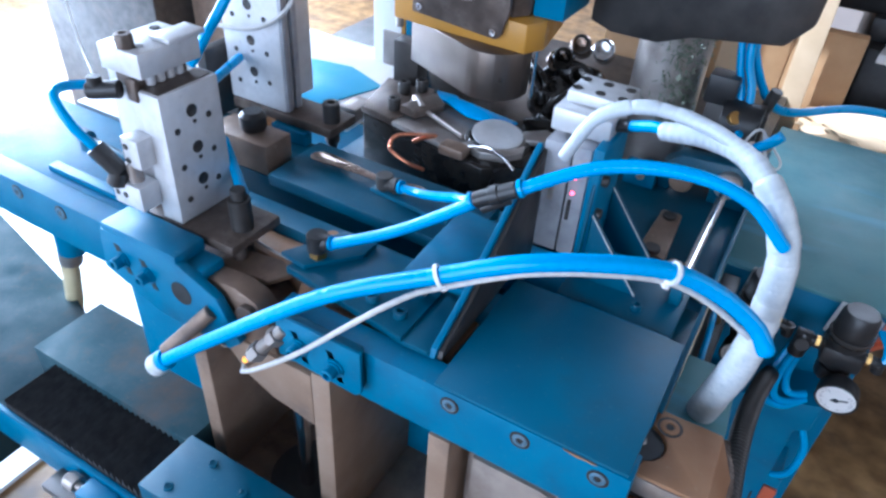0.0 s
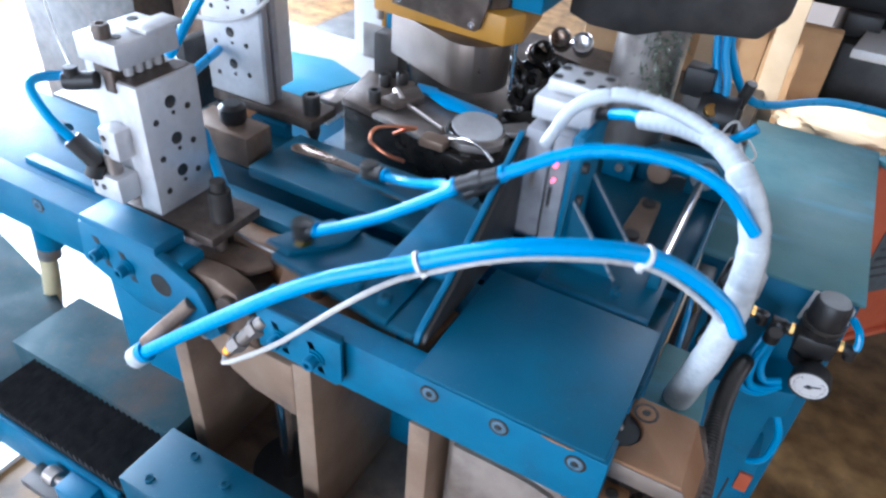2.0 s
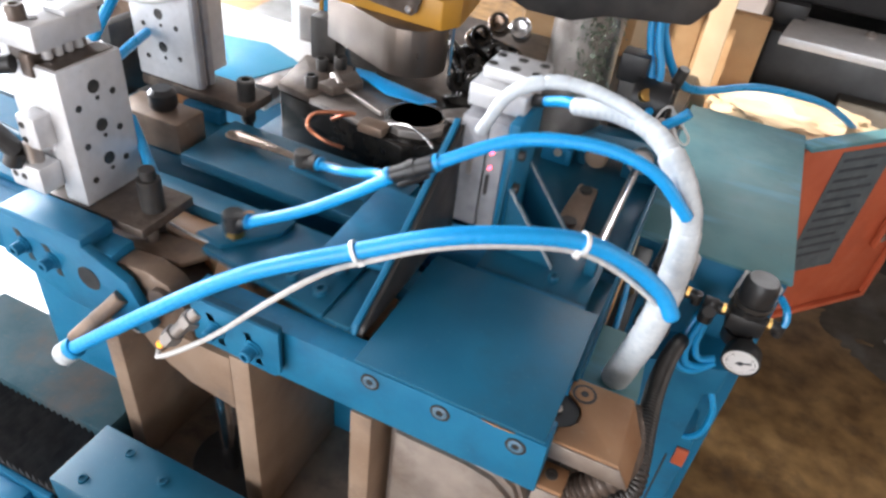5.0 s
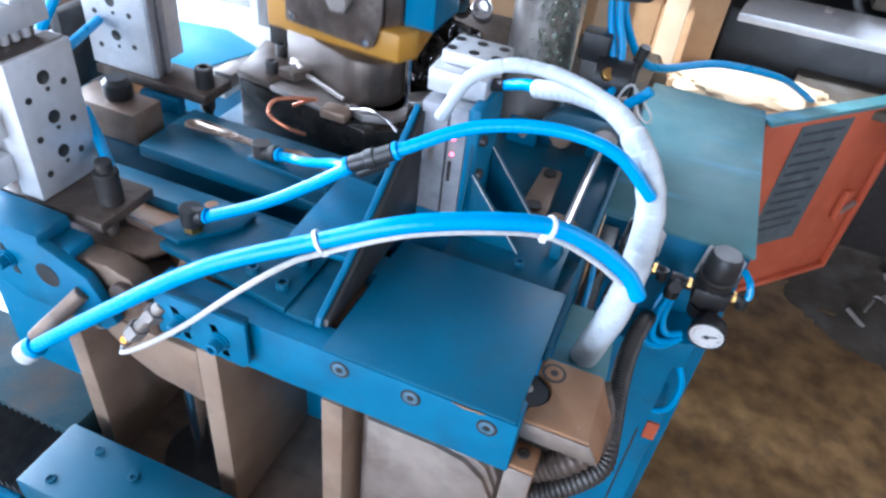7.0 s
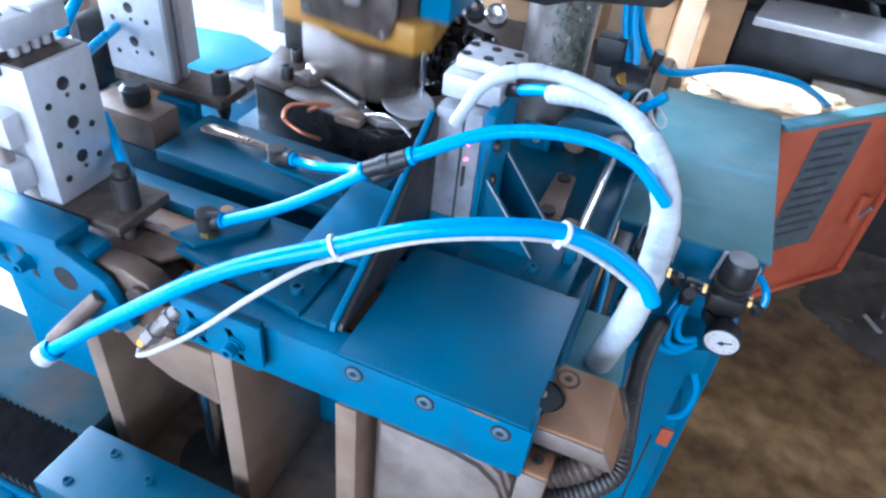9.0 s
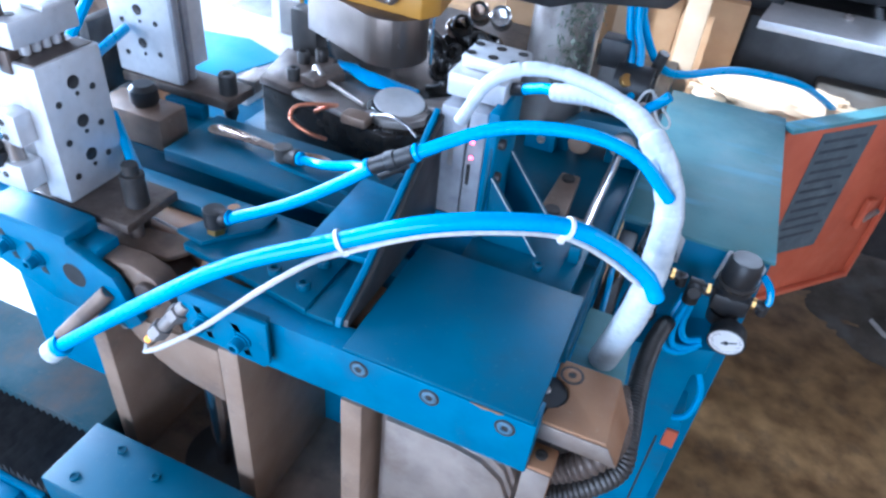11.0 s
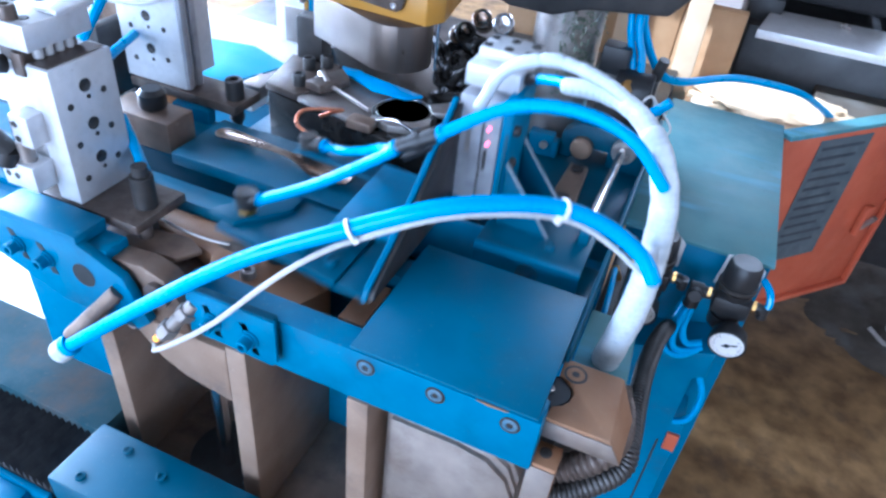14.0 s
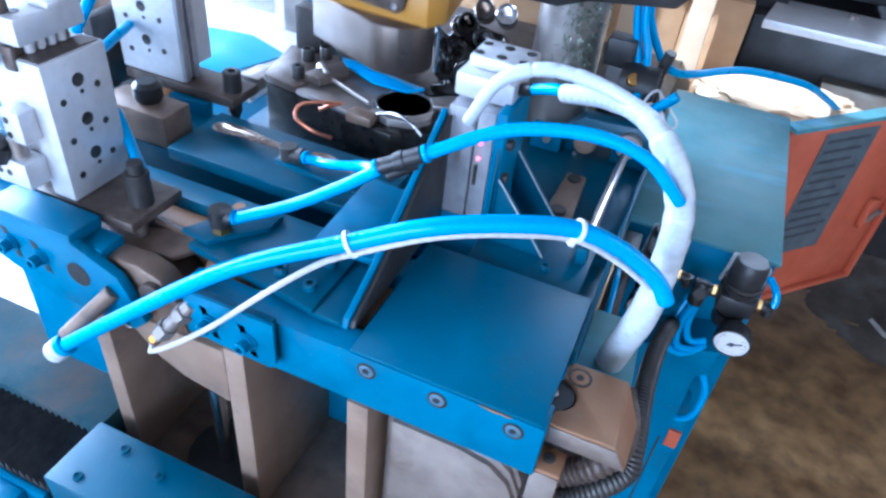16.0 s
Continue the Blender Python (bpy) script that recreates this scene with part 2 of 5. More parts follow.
def box(x0, x1, y0, y1, z0, z1, bevel=0.0012):
    bm = bmesh.new()
    bmesh.ops.create_cube(bm, size=1.0)
    for v in bm.verts:
        v.co = Vector((x0 + (v.co.x + 0.5) * (x1 - x0), y0 + (v.co.y + 0.5) * (y1 - y0), z0 + (v.co.z + 0.5) * (z1 - z0)))
    if bevel:
        bmesh.ops.bevel(bm, geom=bm.edges[:], offset=bevel, segments=2, affect="EDGES", profile=0.5)
    return bm


def prism(points, axis, a, b, bevel=0.001):
    """A plate with the outline points, in the two axes other than axis (in xyz order), from a to b along axis."""
    bm = bmesh.new()
    i = "xyz".index(axis)

    def at(p, d):
        q = list(p)
        q.insert(i, d)
        return q
    low = [bm.verts.new(at(p, a)) for p in points]
    top = [bm.verts.new(at(p, b)) for p in points]
    bm.faces.new(low)
    bm.faces.new(top)
    for k in range(len(points)):
        j = (k + 1) % len(points)
        bm.faces.new((low[k], low[j], top[j], top[k]))
    bmesh.ops.recalc_face_normals(bm, faces=bm.faces[:])
    if bevel:
        bmesh.ops.bevel(bm, geom=bm.edges[:], offset=bevel, segments=2, affect="EDGES", profile=0.5)
    return bm


def lathe(profile, a, b, sides=24):
    """A turned body from a towards b; profile: rows of distance along the axis and radius."""
    a, b = Vector(a), Vector(b)
    turn = (b - a).to_track_quat("Z", "Y").to_matrix()
    bm = bmesh.new()
    rings = []
    for d, r in profile:
        rings.append([bm.verts.new(a + turn @ Vector((max(r, 1e-5) * math.cos(u), max(r, 1e-5) * math.sin(u), d)))
                      for u in [2 * math.pi * k / sides for k in range(sides)]])
    for p, q in zip(rings, rings[1:]):
        for k in range(sides):
            j = (k + 1) % sides
            bm.faces.new((p[k], p[j], q[j], q[k]))
    bm.faces.new(rings[0][::-1])
    bm.faces.new(rings[-1])
    bmesh.ops.recalc_face_normals(bm, faces=bm.faces[:])
    return bm


def rod(a, b, r, sides=20, chamfer=0.0008):
    n = (Vector(b) - Vector(a)).length
    c = min(chamfer, r * 0.4, n * 0.3)
    return lathe([(0, r - c), (c, r), (n - c, r), (n, r - c)], a, b, sides)


def spline(points, n):
    """n + 1 points along a smooth curve through points, evenly spaced."""
    p = [Vector(q) for q in points]
    p = [p[0] * 2 - p[1]] + p + [p[-1] * 2 - p[-2]]
    fine = []
    for i in range(1, len(p) - 2):
        for k in range(24):
            t = k / 24
            a, b, c, d = p[i - 1:i + 3]
            fine.append(0.5 * (2 * b + (c - a) * t + (2 * a - 5 * b + 4 * c - d) * t * t + (3 * b - a - 3 * c + d) * t ** 3))
    fine.append(p[-2])
    run = [0.0]
    for a, b in zip(fine, fine[1:]):
        run.append(run[-1] + (b - a).length)
    out, j = [], 0
    for k in range(n + 1):
        want = run[-1] * k / n
        while j < len(run) - 2 and run[j + 1] < want:
            j += 1
        f = (want - run[j]) / max(1e-9, run[j + 1] - run[j])
        out.append(fine[j].lerp(fine[j + 1], min(1, max(0, f))))
    return out


def tube(points, r, n=24, sides=14):
    """A round hose along the smooth curve through points; r may be a function of the share of the length."""
    c = spline(points, n)
    bm = bmesh.new()
    rings, ref = [], Vector((0.31, 0.17, 0.93))
    for k, q in enumerate(c):
        d = (c[min(k + 1, n)] - c[max(k - 1, 0)]).normalized()
        u = (ref - d * ref.dot(d)).normalized()
        ref = u
        w = d.cross(u)
        rr = r(k / n) if callable(r) else r
        rings.append([bm.verts.new(q + (u * math.cos(a) + w * math.sin(a)) * rr) for a in [2 * math.pi * i / sides for i in range(sides)]])
    for p, q in zip(rings, rings[1:]):
        for k in range(sides):
            j = (k + 1) % sides
            bm.faces.new((p[k], p[j], q[j], q[k]))
    bm.faces.new(rings[0][::-1])
    bm.faces.new(rings[-1])
    bmesh.ops.recalc_face_normals(bm, faces=bm.faces[:])
    return bm


def loft(low, top, z0, z1, bevel=0.001):
    """A block whose lower outline low at z0 and upper outline top at z1 have the same number of corners."""
    bm = bmesh.new()
    a = [bm.verts.new((x, y, z0)) for x, y in low]
    b = [bm.verts.new((x, y, z1)) for x, y in top]
    bm.faces.new(a[::-1])
    bm.faces.new(b)
    for k in range(len(a)):
        j = (k + 1) % len(a)
        bm.faces.new((a[k], a[j], b[j], b[k]))
    bmesh.ops.recalc_face_normals(bm, faces=bm.faces[:])
    if bevel:
        bmesh.ops.bevel(bm, geom=bm.edges[:], offset=bevel, segments=2, affect="EDGES", profile=0.5)
    return bm


def ribbed(points, r, ribs, depth=0.0016, sides=16):
    """A ribbed flexible conduit along the smooth curve through points."""
    return tube(points, lambda f: r + depth * (0.5 - 0.5 * math.cos(2 * math.pi * ribs * f)) ** 0.6, ribs * 6, sides)


def joined(*parts_):
    """Several shapes of one solid piece in one bmesh."""
    out = bmesh.new()
    for b in parts_:
        me = bpy.data.meshes.new("t")
        b.to_mesh(me)
        b.free()
        out.from_mesh(me)
        bpy.data.meshes.remove(me)
    return out


def cap_screw(at, way, r, parent=None, mat=None, height=None, recess=False, name="cap_screw"):
    """A socket head cap screw whose head stands on at and points along way."""
    at, way = Vector(at), Vector(way).normalized()
    h = height if height is not None else r * 1.2
    s = r * 0.52
    bm = lathe([(0, r * 0.97), (h * 0.85, r), (h, r * 0.9), (h, s), (h * 0.45, s * 0.98), (h * 0.45, 0)], at, at + way, 18)
    return part(name, bm, mat or STEEL, parent)


def counterbored(at, way, r, parent, head_mat=None):
    """A screw sunk in its counterbore: a dark ring, the head and its socket."""
    at, way = Vector(at), Vector(way).normalized()
    ring = part("counterbore", lathe([(0.0, r), (0.0006, r), (0.0006, r * 0.78), (0.0, r * 0.78)], at, at + way, 24), DARK, parent)
    head = part("screw_head", lathe([(0, r * 0.76), (0.0010, r * 0.74), (0.0014, r * 0.66), (0.0014, r * 0.40), (0.0004, r * 0.36), (0.0004, 0)], at, at + way, 24), head_mat or BLUE_SCREW, parent)
    part("socket", lathe([(0.0005, r * 0.36), (0.0008, r * 0.34), (0.0008, 0)], at, at + way, 6), BLACK, head)
    return ring

# ---- the room ----
def setting(name, bm, mat, label, category):
    return tagged(part(name, bm, mat, smooth=False), label, category, kind="structure")


setting("floor", box(-6, 4, -4, 6, -0.1, 0, 0), FLOOR, "stained brown concrete workshop floor", "floor")
# an unseen roof gap is added so the sun reaches the boards and the sack
setting("ceiling", joined(box(-6, -2.20, -4, 6, 3.6, 3.7, 0), box(-1.45, 4, -4, 6, 3.6, 3.7, 0), box(-2.1999, -1.4501, -4, -0.40, 3.6, 3.7, 0), box(-2.1999, -1.4501, -0.08, 6, 3.6, 3.7, 0)), ROOF, "unseen dark workshop ceiling with an added gap for the sun", "ceiling")
setting("wall_east", box(4, 4.2, -4, 6, 0, 3.6, 0), WALL, "plain grey workshop wall", "wall")
setting("wall_south", box(-6, 4, -4.2, -4, 0, 3.6, 0), WALL, "plain grey workshop wall", "wall")
setting("wall_north", box(-1.9, 4, 4.6, 4.8, 0, 3.6, 0), WALL, "brownish plastered workshop wall", "wall")
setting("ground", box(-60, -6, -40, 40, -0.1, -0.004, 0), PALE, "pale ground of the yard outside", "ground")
setting("wall_yard", box(-6, -1.9, 5.6, 5.8, 0, 3.6, 0), WALL, "brownish plastered workshop wall", "wall")
# the white glare of the sunlit floor is put into this slab's pale colour
setting("glare_slab", box(-6, -1.25, -2.5, 1.05, 0.0, 0.012, 0), PALE, "pale slab by the open side with sun glare in its colour", "floor")

# ---- machine bed ----
bed = thing("machine_bed", "blue painted steel bed of the transfer machine", "machine")
beam = part("front_beam", box(-0.395, -0.027, 0.0, 0.03, 0.885, 0.949), BLUE, bed, "blue front beam with chipped corner")
for x in (-0.1925, -0.123, -0.0525):
    counterbored((x, -0.0002, 0.934), (0, -1, 0), 0.0095, beam)
bare = part("bare_patch", prism([(-0.086, 0.9492), (-0.070, 0.9492), (-0.056, 0.9492), (-0.060, 0.9475), (-0.066, 0.9480), (-0.074, 0.9468), (-0.080, 0.9480)], "y", -0.0006, 0.0004, 0), TAN, beam, "chipped bare edge")
part("cover_plate", box(-0.210, -0.0305, 0.0012, 0.175, 0.9494, 0.9525, 0.0007), PLATE, bed, "flat teal cover plate")
part("deck_strip", box(-0.0308, -0.0262, 0.105, 0.66, 0.90, 0.9445, 0.0006), SHADED_TEAL, bed)
left_beam = part("left_beam", box(-1.10, -0.49, 0.0, 0.03, 0.887, 0.95), BLUE, bed)
for x in (-0.72, -0.80):
    counterbored((x, -0.0002, 0.935), (0, -1, 0), 0.0095, left_beam)
part("left_deck", box(-1.10, -0.63, 0.03, 0.175, 0.9405, 0.9495), BLUE, bed)
part("left_side_plate", box(-0.629, -0.535, 0.004, 0.02, 0.735, 0.8868), BLUE, bed)
part("front_rail", box(-0.63, -0.215, 0.121, 0.153, 0.90, 0.942), SHADED_TEAL, bed)
part("rear_rail", box(-0.95, -0.285, 0.195, 0.30, 0.88, 0.938), SHADED_TEAL, bed)
part("rear_deck", box(-0.284, -0.031, 0.34, 0.66, 0.88, 0.915), SHADED_TEAL, bed)
part("well_floor", box(-0.284, -0.031, 0.176, 0.3395, 0.85, 0.868), SHADED_TEAL, bed)
part("channel_floor", box(-0.625, -0.215, 0.03, 0.60, 0.845, 0.865), SHADED_TEAL, bed)
part("inner_wall", box(-0.215, -0.208, 0.03, 0.175, 0.865, 0.944), BLUE, bed)
part("side_plate", box(-0.36, -0.20, 0.16, 0.172, 0.55, 0.884), BLUE, bed)
part("lower_ledge", prism([(-0.026, 0.118), (0.034, 0.118), (0.033, 0.160), (0.028, 0.232), (0.016, 0.246), (-0.026, 0.246)], "z", 0.872, 0.882), CABINET, bed, "grey-green ledge plate")

part("deck_strip", box(-0.79, -0.632, 0.040, 0.054, 0.9500, 0.957, 0.001), BLUE, bed)
part("deck_pad", box(-0.628, -0.585, 0.0305, 0.0355, 0.9505, 0.9535, 0.001), DARK, bed)
part("rusty_plug", rod((-0.428, 0.138, 0.9415), (-0.428, 0.138, 0.9428), 0.0075, 14), TAN, bed, "rusty screw plug")

# posts under the beam
for x0, x1 in ((-0.531, -0.509), (-0.352, -0.328), (-0.211, -0.188)):
    p = part("post", box(x0, x1, -0.002, 0.16, 0.60, 0.8835, 0.0015), POST, bed, "bare brown steel post plate")
part("post_base", box(-0.58, -0.225, -0.03, 0.17, 0.575, 0.60), BROWN, bed, "oily brown base plate")

# cover box below
cover = thing("lower_cover", "blue bolted cover box below the machine front", "machine cover", (-0.44, -0.07, 0.55))
part("shell", box(-0.538, -0.30, -0.112, -0.026, 0.55, 0.68, 0.002), SHADED_TEAL, cover)
for x, y in ((-0.484, -0.044), (-0.425, -0.055), (-0.505, -0.095), (-0.40, -0.098)):
    cap_screw((x, y, 0.6795), (0, 0, 1), 0.006, cover, SHADED_TEAL, 0.003)

bellows = thing("bellows", "black ridged rubber way bellows", "bellows", (-0.66, -0.09, 0.56))
prof = []
for k in range(26):
    x = -0.545 - k * 0.0105
    prof += [(x, 0.655), (x - 0.005, 0.635)]
part("folds", prism([(-0.545, 0.56)] + prof + [(-0.82, 0.56)], "y", -0.109, -0.029, 0), RUBBER, bellows)
part("side_strip", box(-1.2, -0.545, -0.1175, -0.110, 0.57, 0.64), BLUE, bellows, "pale blue edge strip")
stopper = thing("way_stop", "blue stop block with a steel knob beside the bellows", "stop block", (-0.62, -0.135, 0.60))
part("block", box(-0.625, -0.575, -0.146, -0.118, 0.598, 0.635, 0.002), BLUE, stopper)
part("knob", lathe([(0, 0.006), (0.014, 0.006), (0.014, 0.011), (0.030, 0.0115), (0.033, 0.009)], (-0.625, -0.132, 0.622), (-0.9, -0.132, 0.640), 18), STEEL, stopper, "steel adjusting knob")
part("arm", box(-0.70, -0.50, -0.150, -0.1178, 0.585, 0.5975, 0.002), DARK, stopper)
part("under_plate", box(-0.855, -0.545, -0.030, 0.085, 0.60, 0.663), DUSTY, bellows, "oily teal way cover")
part("outer_cover", prism([(-1.9, -0.40), (-0.862, -0.40), (-0.862, 0.075), (-1.026, 0.131), (-1.245, 0.181), (-1.9, 0.33)], "z", 0.50, 0.585), DUSTY, bellows)

# left slotted bracket and right slotted bracket
def slotted(name, pts, slots, label, hole=None):
    th = thing(name, label, "bracket", (pts[0][0], -0.012, pts[0][1]))
    plate = part("plate", prism(pts, "y", -0.012, -0.0005, 0.0015) if hole else prism(pts, "y", -0.0125, -0.0085, 0.0006), BLUE, th)
    if not hole:
        part("return_edge", prism([(-0.012, 0.904), (0.022, 0.904), (0.022, 0.9575), (-0.012, 0.9575)], "x", pts[1][0] - 0.0035, pts[1][0] + 0.0005, 0.0005), BLUE, th, "bent end of the plate")
        part("packing", prism([(x + 0.004 * (1 if x < -0.33 else -1), z - 0.001) for x, z in pts], "y", -0.0085, -0.0003, 0.0004), SHADED_TEAL, th, "packing plate behind")
    for x, z in slots:
        # flat black quad paints the shade inside the slot
        part("slot", prism([(x - 0.0045 + dx, z + dz) for dx, dz in ((-0.006, 0.018), (0.002, 0.018), (0.015, -0.018), (0.007, -0.018))], "y", -0.0125, -0.0118, 0), BLACK, plate)
        screw = part("cap_screw", lathe([(0, 0.0105), (0.0018, 0.0105), (0.0018, 0.0085), (0.004, 0.0085), (0.004, 0.0068), (0.013, 0.0068), (0.014, 0.006), (0.014, 0.0036), (0.009, 0.0034), (0.009, 0)],
                                      (x, -0.0125, z), (x, -0.1, z), 20), BLUE, th, "blue painted cap screw")
    if hole:
        # black disc on the plate paints the shade inside the bore
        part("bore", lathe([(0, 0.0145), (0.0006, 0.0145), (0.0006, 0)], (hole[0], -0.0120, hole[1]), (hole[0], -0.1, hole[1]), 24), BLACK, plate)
    return th


slotted("right_bracket", [(-0.381, 0.904), (-0.377, 0.9575), (-0.2815, 0.9575), (-0.281, 0.906), (-0.287, 0.899)], [(-0.353, 0.928), (-0.3105, 0.9245)], "blue slotted bracket plate bolted to the beam")
slotted("left_bracket", [(-0.640, 0.900), (-0.632, 0.956), (-0.525, 0.962), (-0.463, 0.935), (-0.437, 0.885), (-0.455, 0.868), (-0.555, 0.868)], [(-0.602, 0.926), (-0.5635, 0.921)], "blue slotted bracket plate with a round bore", (-0.515, 0.918))
low_bolt = thing("bracket_bolt", "bare steel bolt end under the slotted bracket", "bolt", (-0.464, 0.0, 0.871))
part("bolt", joined(rod((-0.464, 0.012, 0.871), (-0.464, -0.012, 0.871), 0.0062, 14), lathe([(0, 0.0095), (0.006, 0.0095)], (-0.464, -0.0005, 0.871), (-0.464, -0.1, 0.871), 6)), STEEL, low_bolt)
clamp = thing("clamp_bar", "blue clamping bar above the slotted bracket", "clamp", (-0.57, 0.01, 0.95))
part("bar", box(-0.628, -0.515, -0.0115, 0.030, 0.951, 0.966, 0.002), BLUE, clamp)

# tan foot block at the end of the beam
foot = thing("foot_block", "tan machined steel foot block with chamfered side and worn front edge", "block", (0.0, 0.06, 0.86))
notch = [(-0.034 + 0.0225 * math.cos(radians(t)), 0.0665 + 0.0225 * math.sin(radians(t))) for t in (80, 55, 30, 5, -20, -45, -70)]
body = part("body", loft([(-0.030, 0.110), *notch, (-0.030, 0.031), (0.046, 0.033), (0.047, 0.088), (0.030, 0.111)],
                         [(-0.030, 0.110), *notch, (-0.029, 0.030), (0.031, 0.031), (0.0285, 0.109), (0.0265, 0.1105)], 0.899, 0.925, 0.0009), TAN, foot)
part("worn_face", prism([(-0.029, 0.901), (0.0455, 0.901), (0.0335, 0.9215), (-0.029, 0.9215)], "y", 0.0288, 0.0302, 0.0003), STEEL, body, "bare worn steel front face")
counterbored((-0.016, 0.093, 0.9252), (0, 0, 1), 0.0115, body, TAN)
part("roller", rod((-0.034, 0.0665, 0.860), (-0.034, 0.0665, 0.922), 0.0205, 32), BLACK, foot, "black roller")
part("roller_pin", rod((-0.034, 0.0665, 0.922), (-0.034, 0.0665, 0.925), 0.005, 12), STEEL, foot)
part("stand", box(-0.024, 0.020, 0.075, 0.110, 0.60, 0.8988, 0.002), DARK, foot, "dark stand under the block")
foot2 = thing("nut_block", "small tan steel block with one screw", "block", (-0.015, 0.02, 0.8))
part("body", box(-0.030, -0.004, 0.006, 0.034, 0.70, 0.890, 0.002), TAN, foot2)
part("worn_face", box(-0.0295, -0.0045, 0.0046, 0.0059, 0.702, 0.886, 0.0003), STEEL, foot2, "bare worn steel face")
cap_screw((-0.018, 0.021, 0.8895), (0, 0, 1), 0.0058, foot2, DARK, 0.0025)


tagged(part("flex_conduit", ribbed([(-0.010, 0.046, 0.836), (0.008, 0.050, 0.850), (0.026, 0.056, 0.866), (0.038, 0.075, 0.872), (0.040, 0.110, 0.868), (0.034, 0.160, 0.855)], 0.0122, 26, 0.0022), GRIME),
       "oily steel ribbed conduit under the foot block", "conduit", "ribbed conduits")
tagged(part("flex_conduit", ribbed([(-0.016, 0.024, 0.822), (0.010, 0.034, 0.830), (0.036, 0.050, 0.842), (0.0535, 0.072, 0.850), (0.0525, 0.10, 0.862), (0.050, 0.14, 0.862), (0.049, 0.20, 0.856), (0.054, 0.27, 0.836), (0.062, 0.33, 0.812), (0.070, 0.385, 0.780)], 0.0098, 84, 0.0014), DARK),
       "dark ribbed flexible conduit", "conduit", "ribbed conduits")

# rounded steel trays under the cover plate
for k in range(3):
    d = 0.012 * k
    pts = [(-0.182 + d * 0.4, 0.874 - d), (-0.100, 0.874 - d), (-0.070, 0.868 - d), (-0.048, 0.850 - d), (-0.036, 0.822 - d), (-0.034, 0.60), (-0.182 + d * 0.4, 0.60)]
    tagged(part("formed_sheet", prism(pts, "y", 0.012 - 0.006 * k + 0.02, 0.15, 0.001), STEEL), "brushed steel sheet bent round the corner", "steel sheet", "stack of bent sheets")

# brown block and guide under the carriage
guide = thing("guide_block", "brown machined guide block in the bed channel", "block", (-0.36, 0.09, 0.86))
body = part("body", prism([(-0.537, 0.1195), (-0.300, 0.1195), (-0.279, 0.082), (-0.298, 0.036), (-0.398, 0.034), (-0.418, 0.070), (-0.535, 0.088)], "z", 0.866, 0.929, 0.003), TAN, guide)
# no hole is cut: a black disc holds the bore's shade
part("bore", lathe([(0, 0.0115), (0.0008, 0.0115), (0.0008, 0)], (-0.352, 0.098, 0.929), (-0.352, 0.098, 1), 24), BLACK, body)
part("relief", prism([(-0.425, 0.092), (-0.400, 0.104), (-0.378, 0.103), (-0.372, 0.090), (-0.395, 0.082), (-0.420, 0.084)], "z", 0.9288, 0.9296, 0), GRIME, body, "dark oily relief cut")
part("thin_shim", tube([(-0.515, 0.092, 0.932), (-0.470, 0.084, 0.934), (-0.435, 0.084, 0.933), (-0.410, 0.090, 0.931)], 0.0016, 20, 8), STEEL, body, "bent steel shim edge")
cap_screw((-0.362, 0.058, 0.929), (0, 0, 1), 0.0085, guide, STEEL, 0.010)
pad = thing("spacer_pad", "small brown steel spacer pad", "block", (-0.24, 0.06, 0.866))
part("body", box(-0.251, -0.222, 0.050, 0.114, 0.866, 0.930, 0.002), TAN, pad)
shoe = thing("clamp_shoe", "dark oily steel clamping shoe", "clamp", (-0.50, 0.05, 0.90))
part("shoe", prism([(-0.555, 0.92), (-0.50, 0.926), (-0.455, 0.922), (-0.43, 0.905), (-0.43, 0.88), (-0.555, 0.88)], "y", 0.032, 0.086, 0.003), GRIME, shoe)
part("cheek", prism([(-0.53, 0.905), (-0.49, 0.940), (-0.452, 0.944), (-0.425, 0.935), (-0.408, 0.912), (-0.40, 0.87), (-0.53, 0.87)], "y", 0.004, 0.0315, 0.004), BROWN, shoe, "worn brown pivot cheek")
part("wedge", prism([(-0.515, 0.035), (-0.440, 0.040), (-0.425, 0.066), (-0.45, 0.078), (-0.51, 0.070)], "z", 0.9265, 0.934, 0.003), BROWN, shoe)
part("pivot", rod((-0.432, -0.004, 0.917), (-0.432, 0.0035, 0.917), 0.015), GRIME, shoe)
for x, y, z in ((-0.492, 0.056, 0.9335),):
    cap_screw((x, y, z), (0, 0, 1), 0.008, shoe, GRIME, 0.014)
piston = thing("lift_piston", "steel rod in a black bushing below the beam", "piston", (-0.40, 0.03, 0.60))
part("rod", joined(rod((-0.40, 0.03, 0.60), (-0.40, 0.03, 0.79), 0.0095), rod((-0.40, 0.03, 0.772), (-0.40, 0.03, 0.80), 0.0135, 6)), CHROME, piston)
part("bushing", rod((-0.40, 0.04, 0.60), (-0.40, 0.04, 0.622), 0.055, 36), BLACK, piston)
part("head", prism([(-0.478, 0.872), (-0.476, 0.852), (-0.445, 0.818), (-0.415, 0.803), (-0.355, 0.792), (-0.355, 0.872)], "y", 0.001, 0.09, 0.003), POST, piston, "rounded pale brown casting")

# nozzle and proximity sensor at the front
nozzle = thing("hose_nozzle", "steel pin holding the end of the hose", "nozzle", (-0.50, -0.03, 0.86))
part("pin", rod((-0.522, -0.042, 0.853), (-0.472, -0.012, 0.914), 0.0085), BROWN, nozzle)
part("ferrule", rod((-0.531, -0.054, 0.834), (-0.521, -0.0495, 0.8445), 0.0125), SLEEVE, nozzle)
part("collar", rod((-0.5215, -0.0497, 0.8440), (-0.5150, -0.0470, 0.8500), 0.0120), TUBE, nozzle, "blue push-in collar")
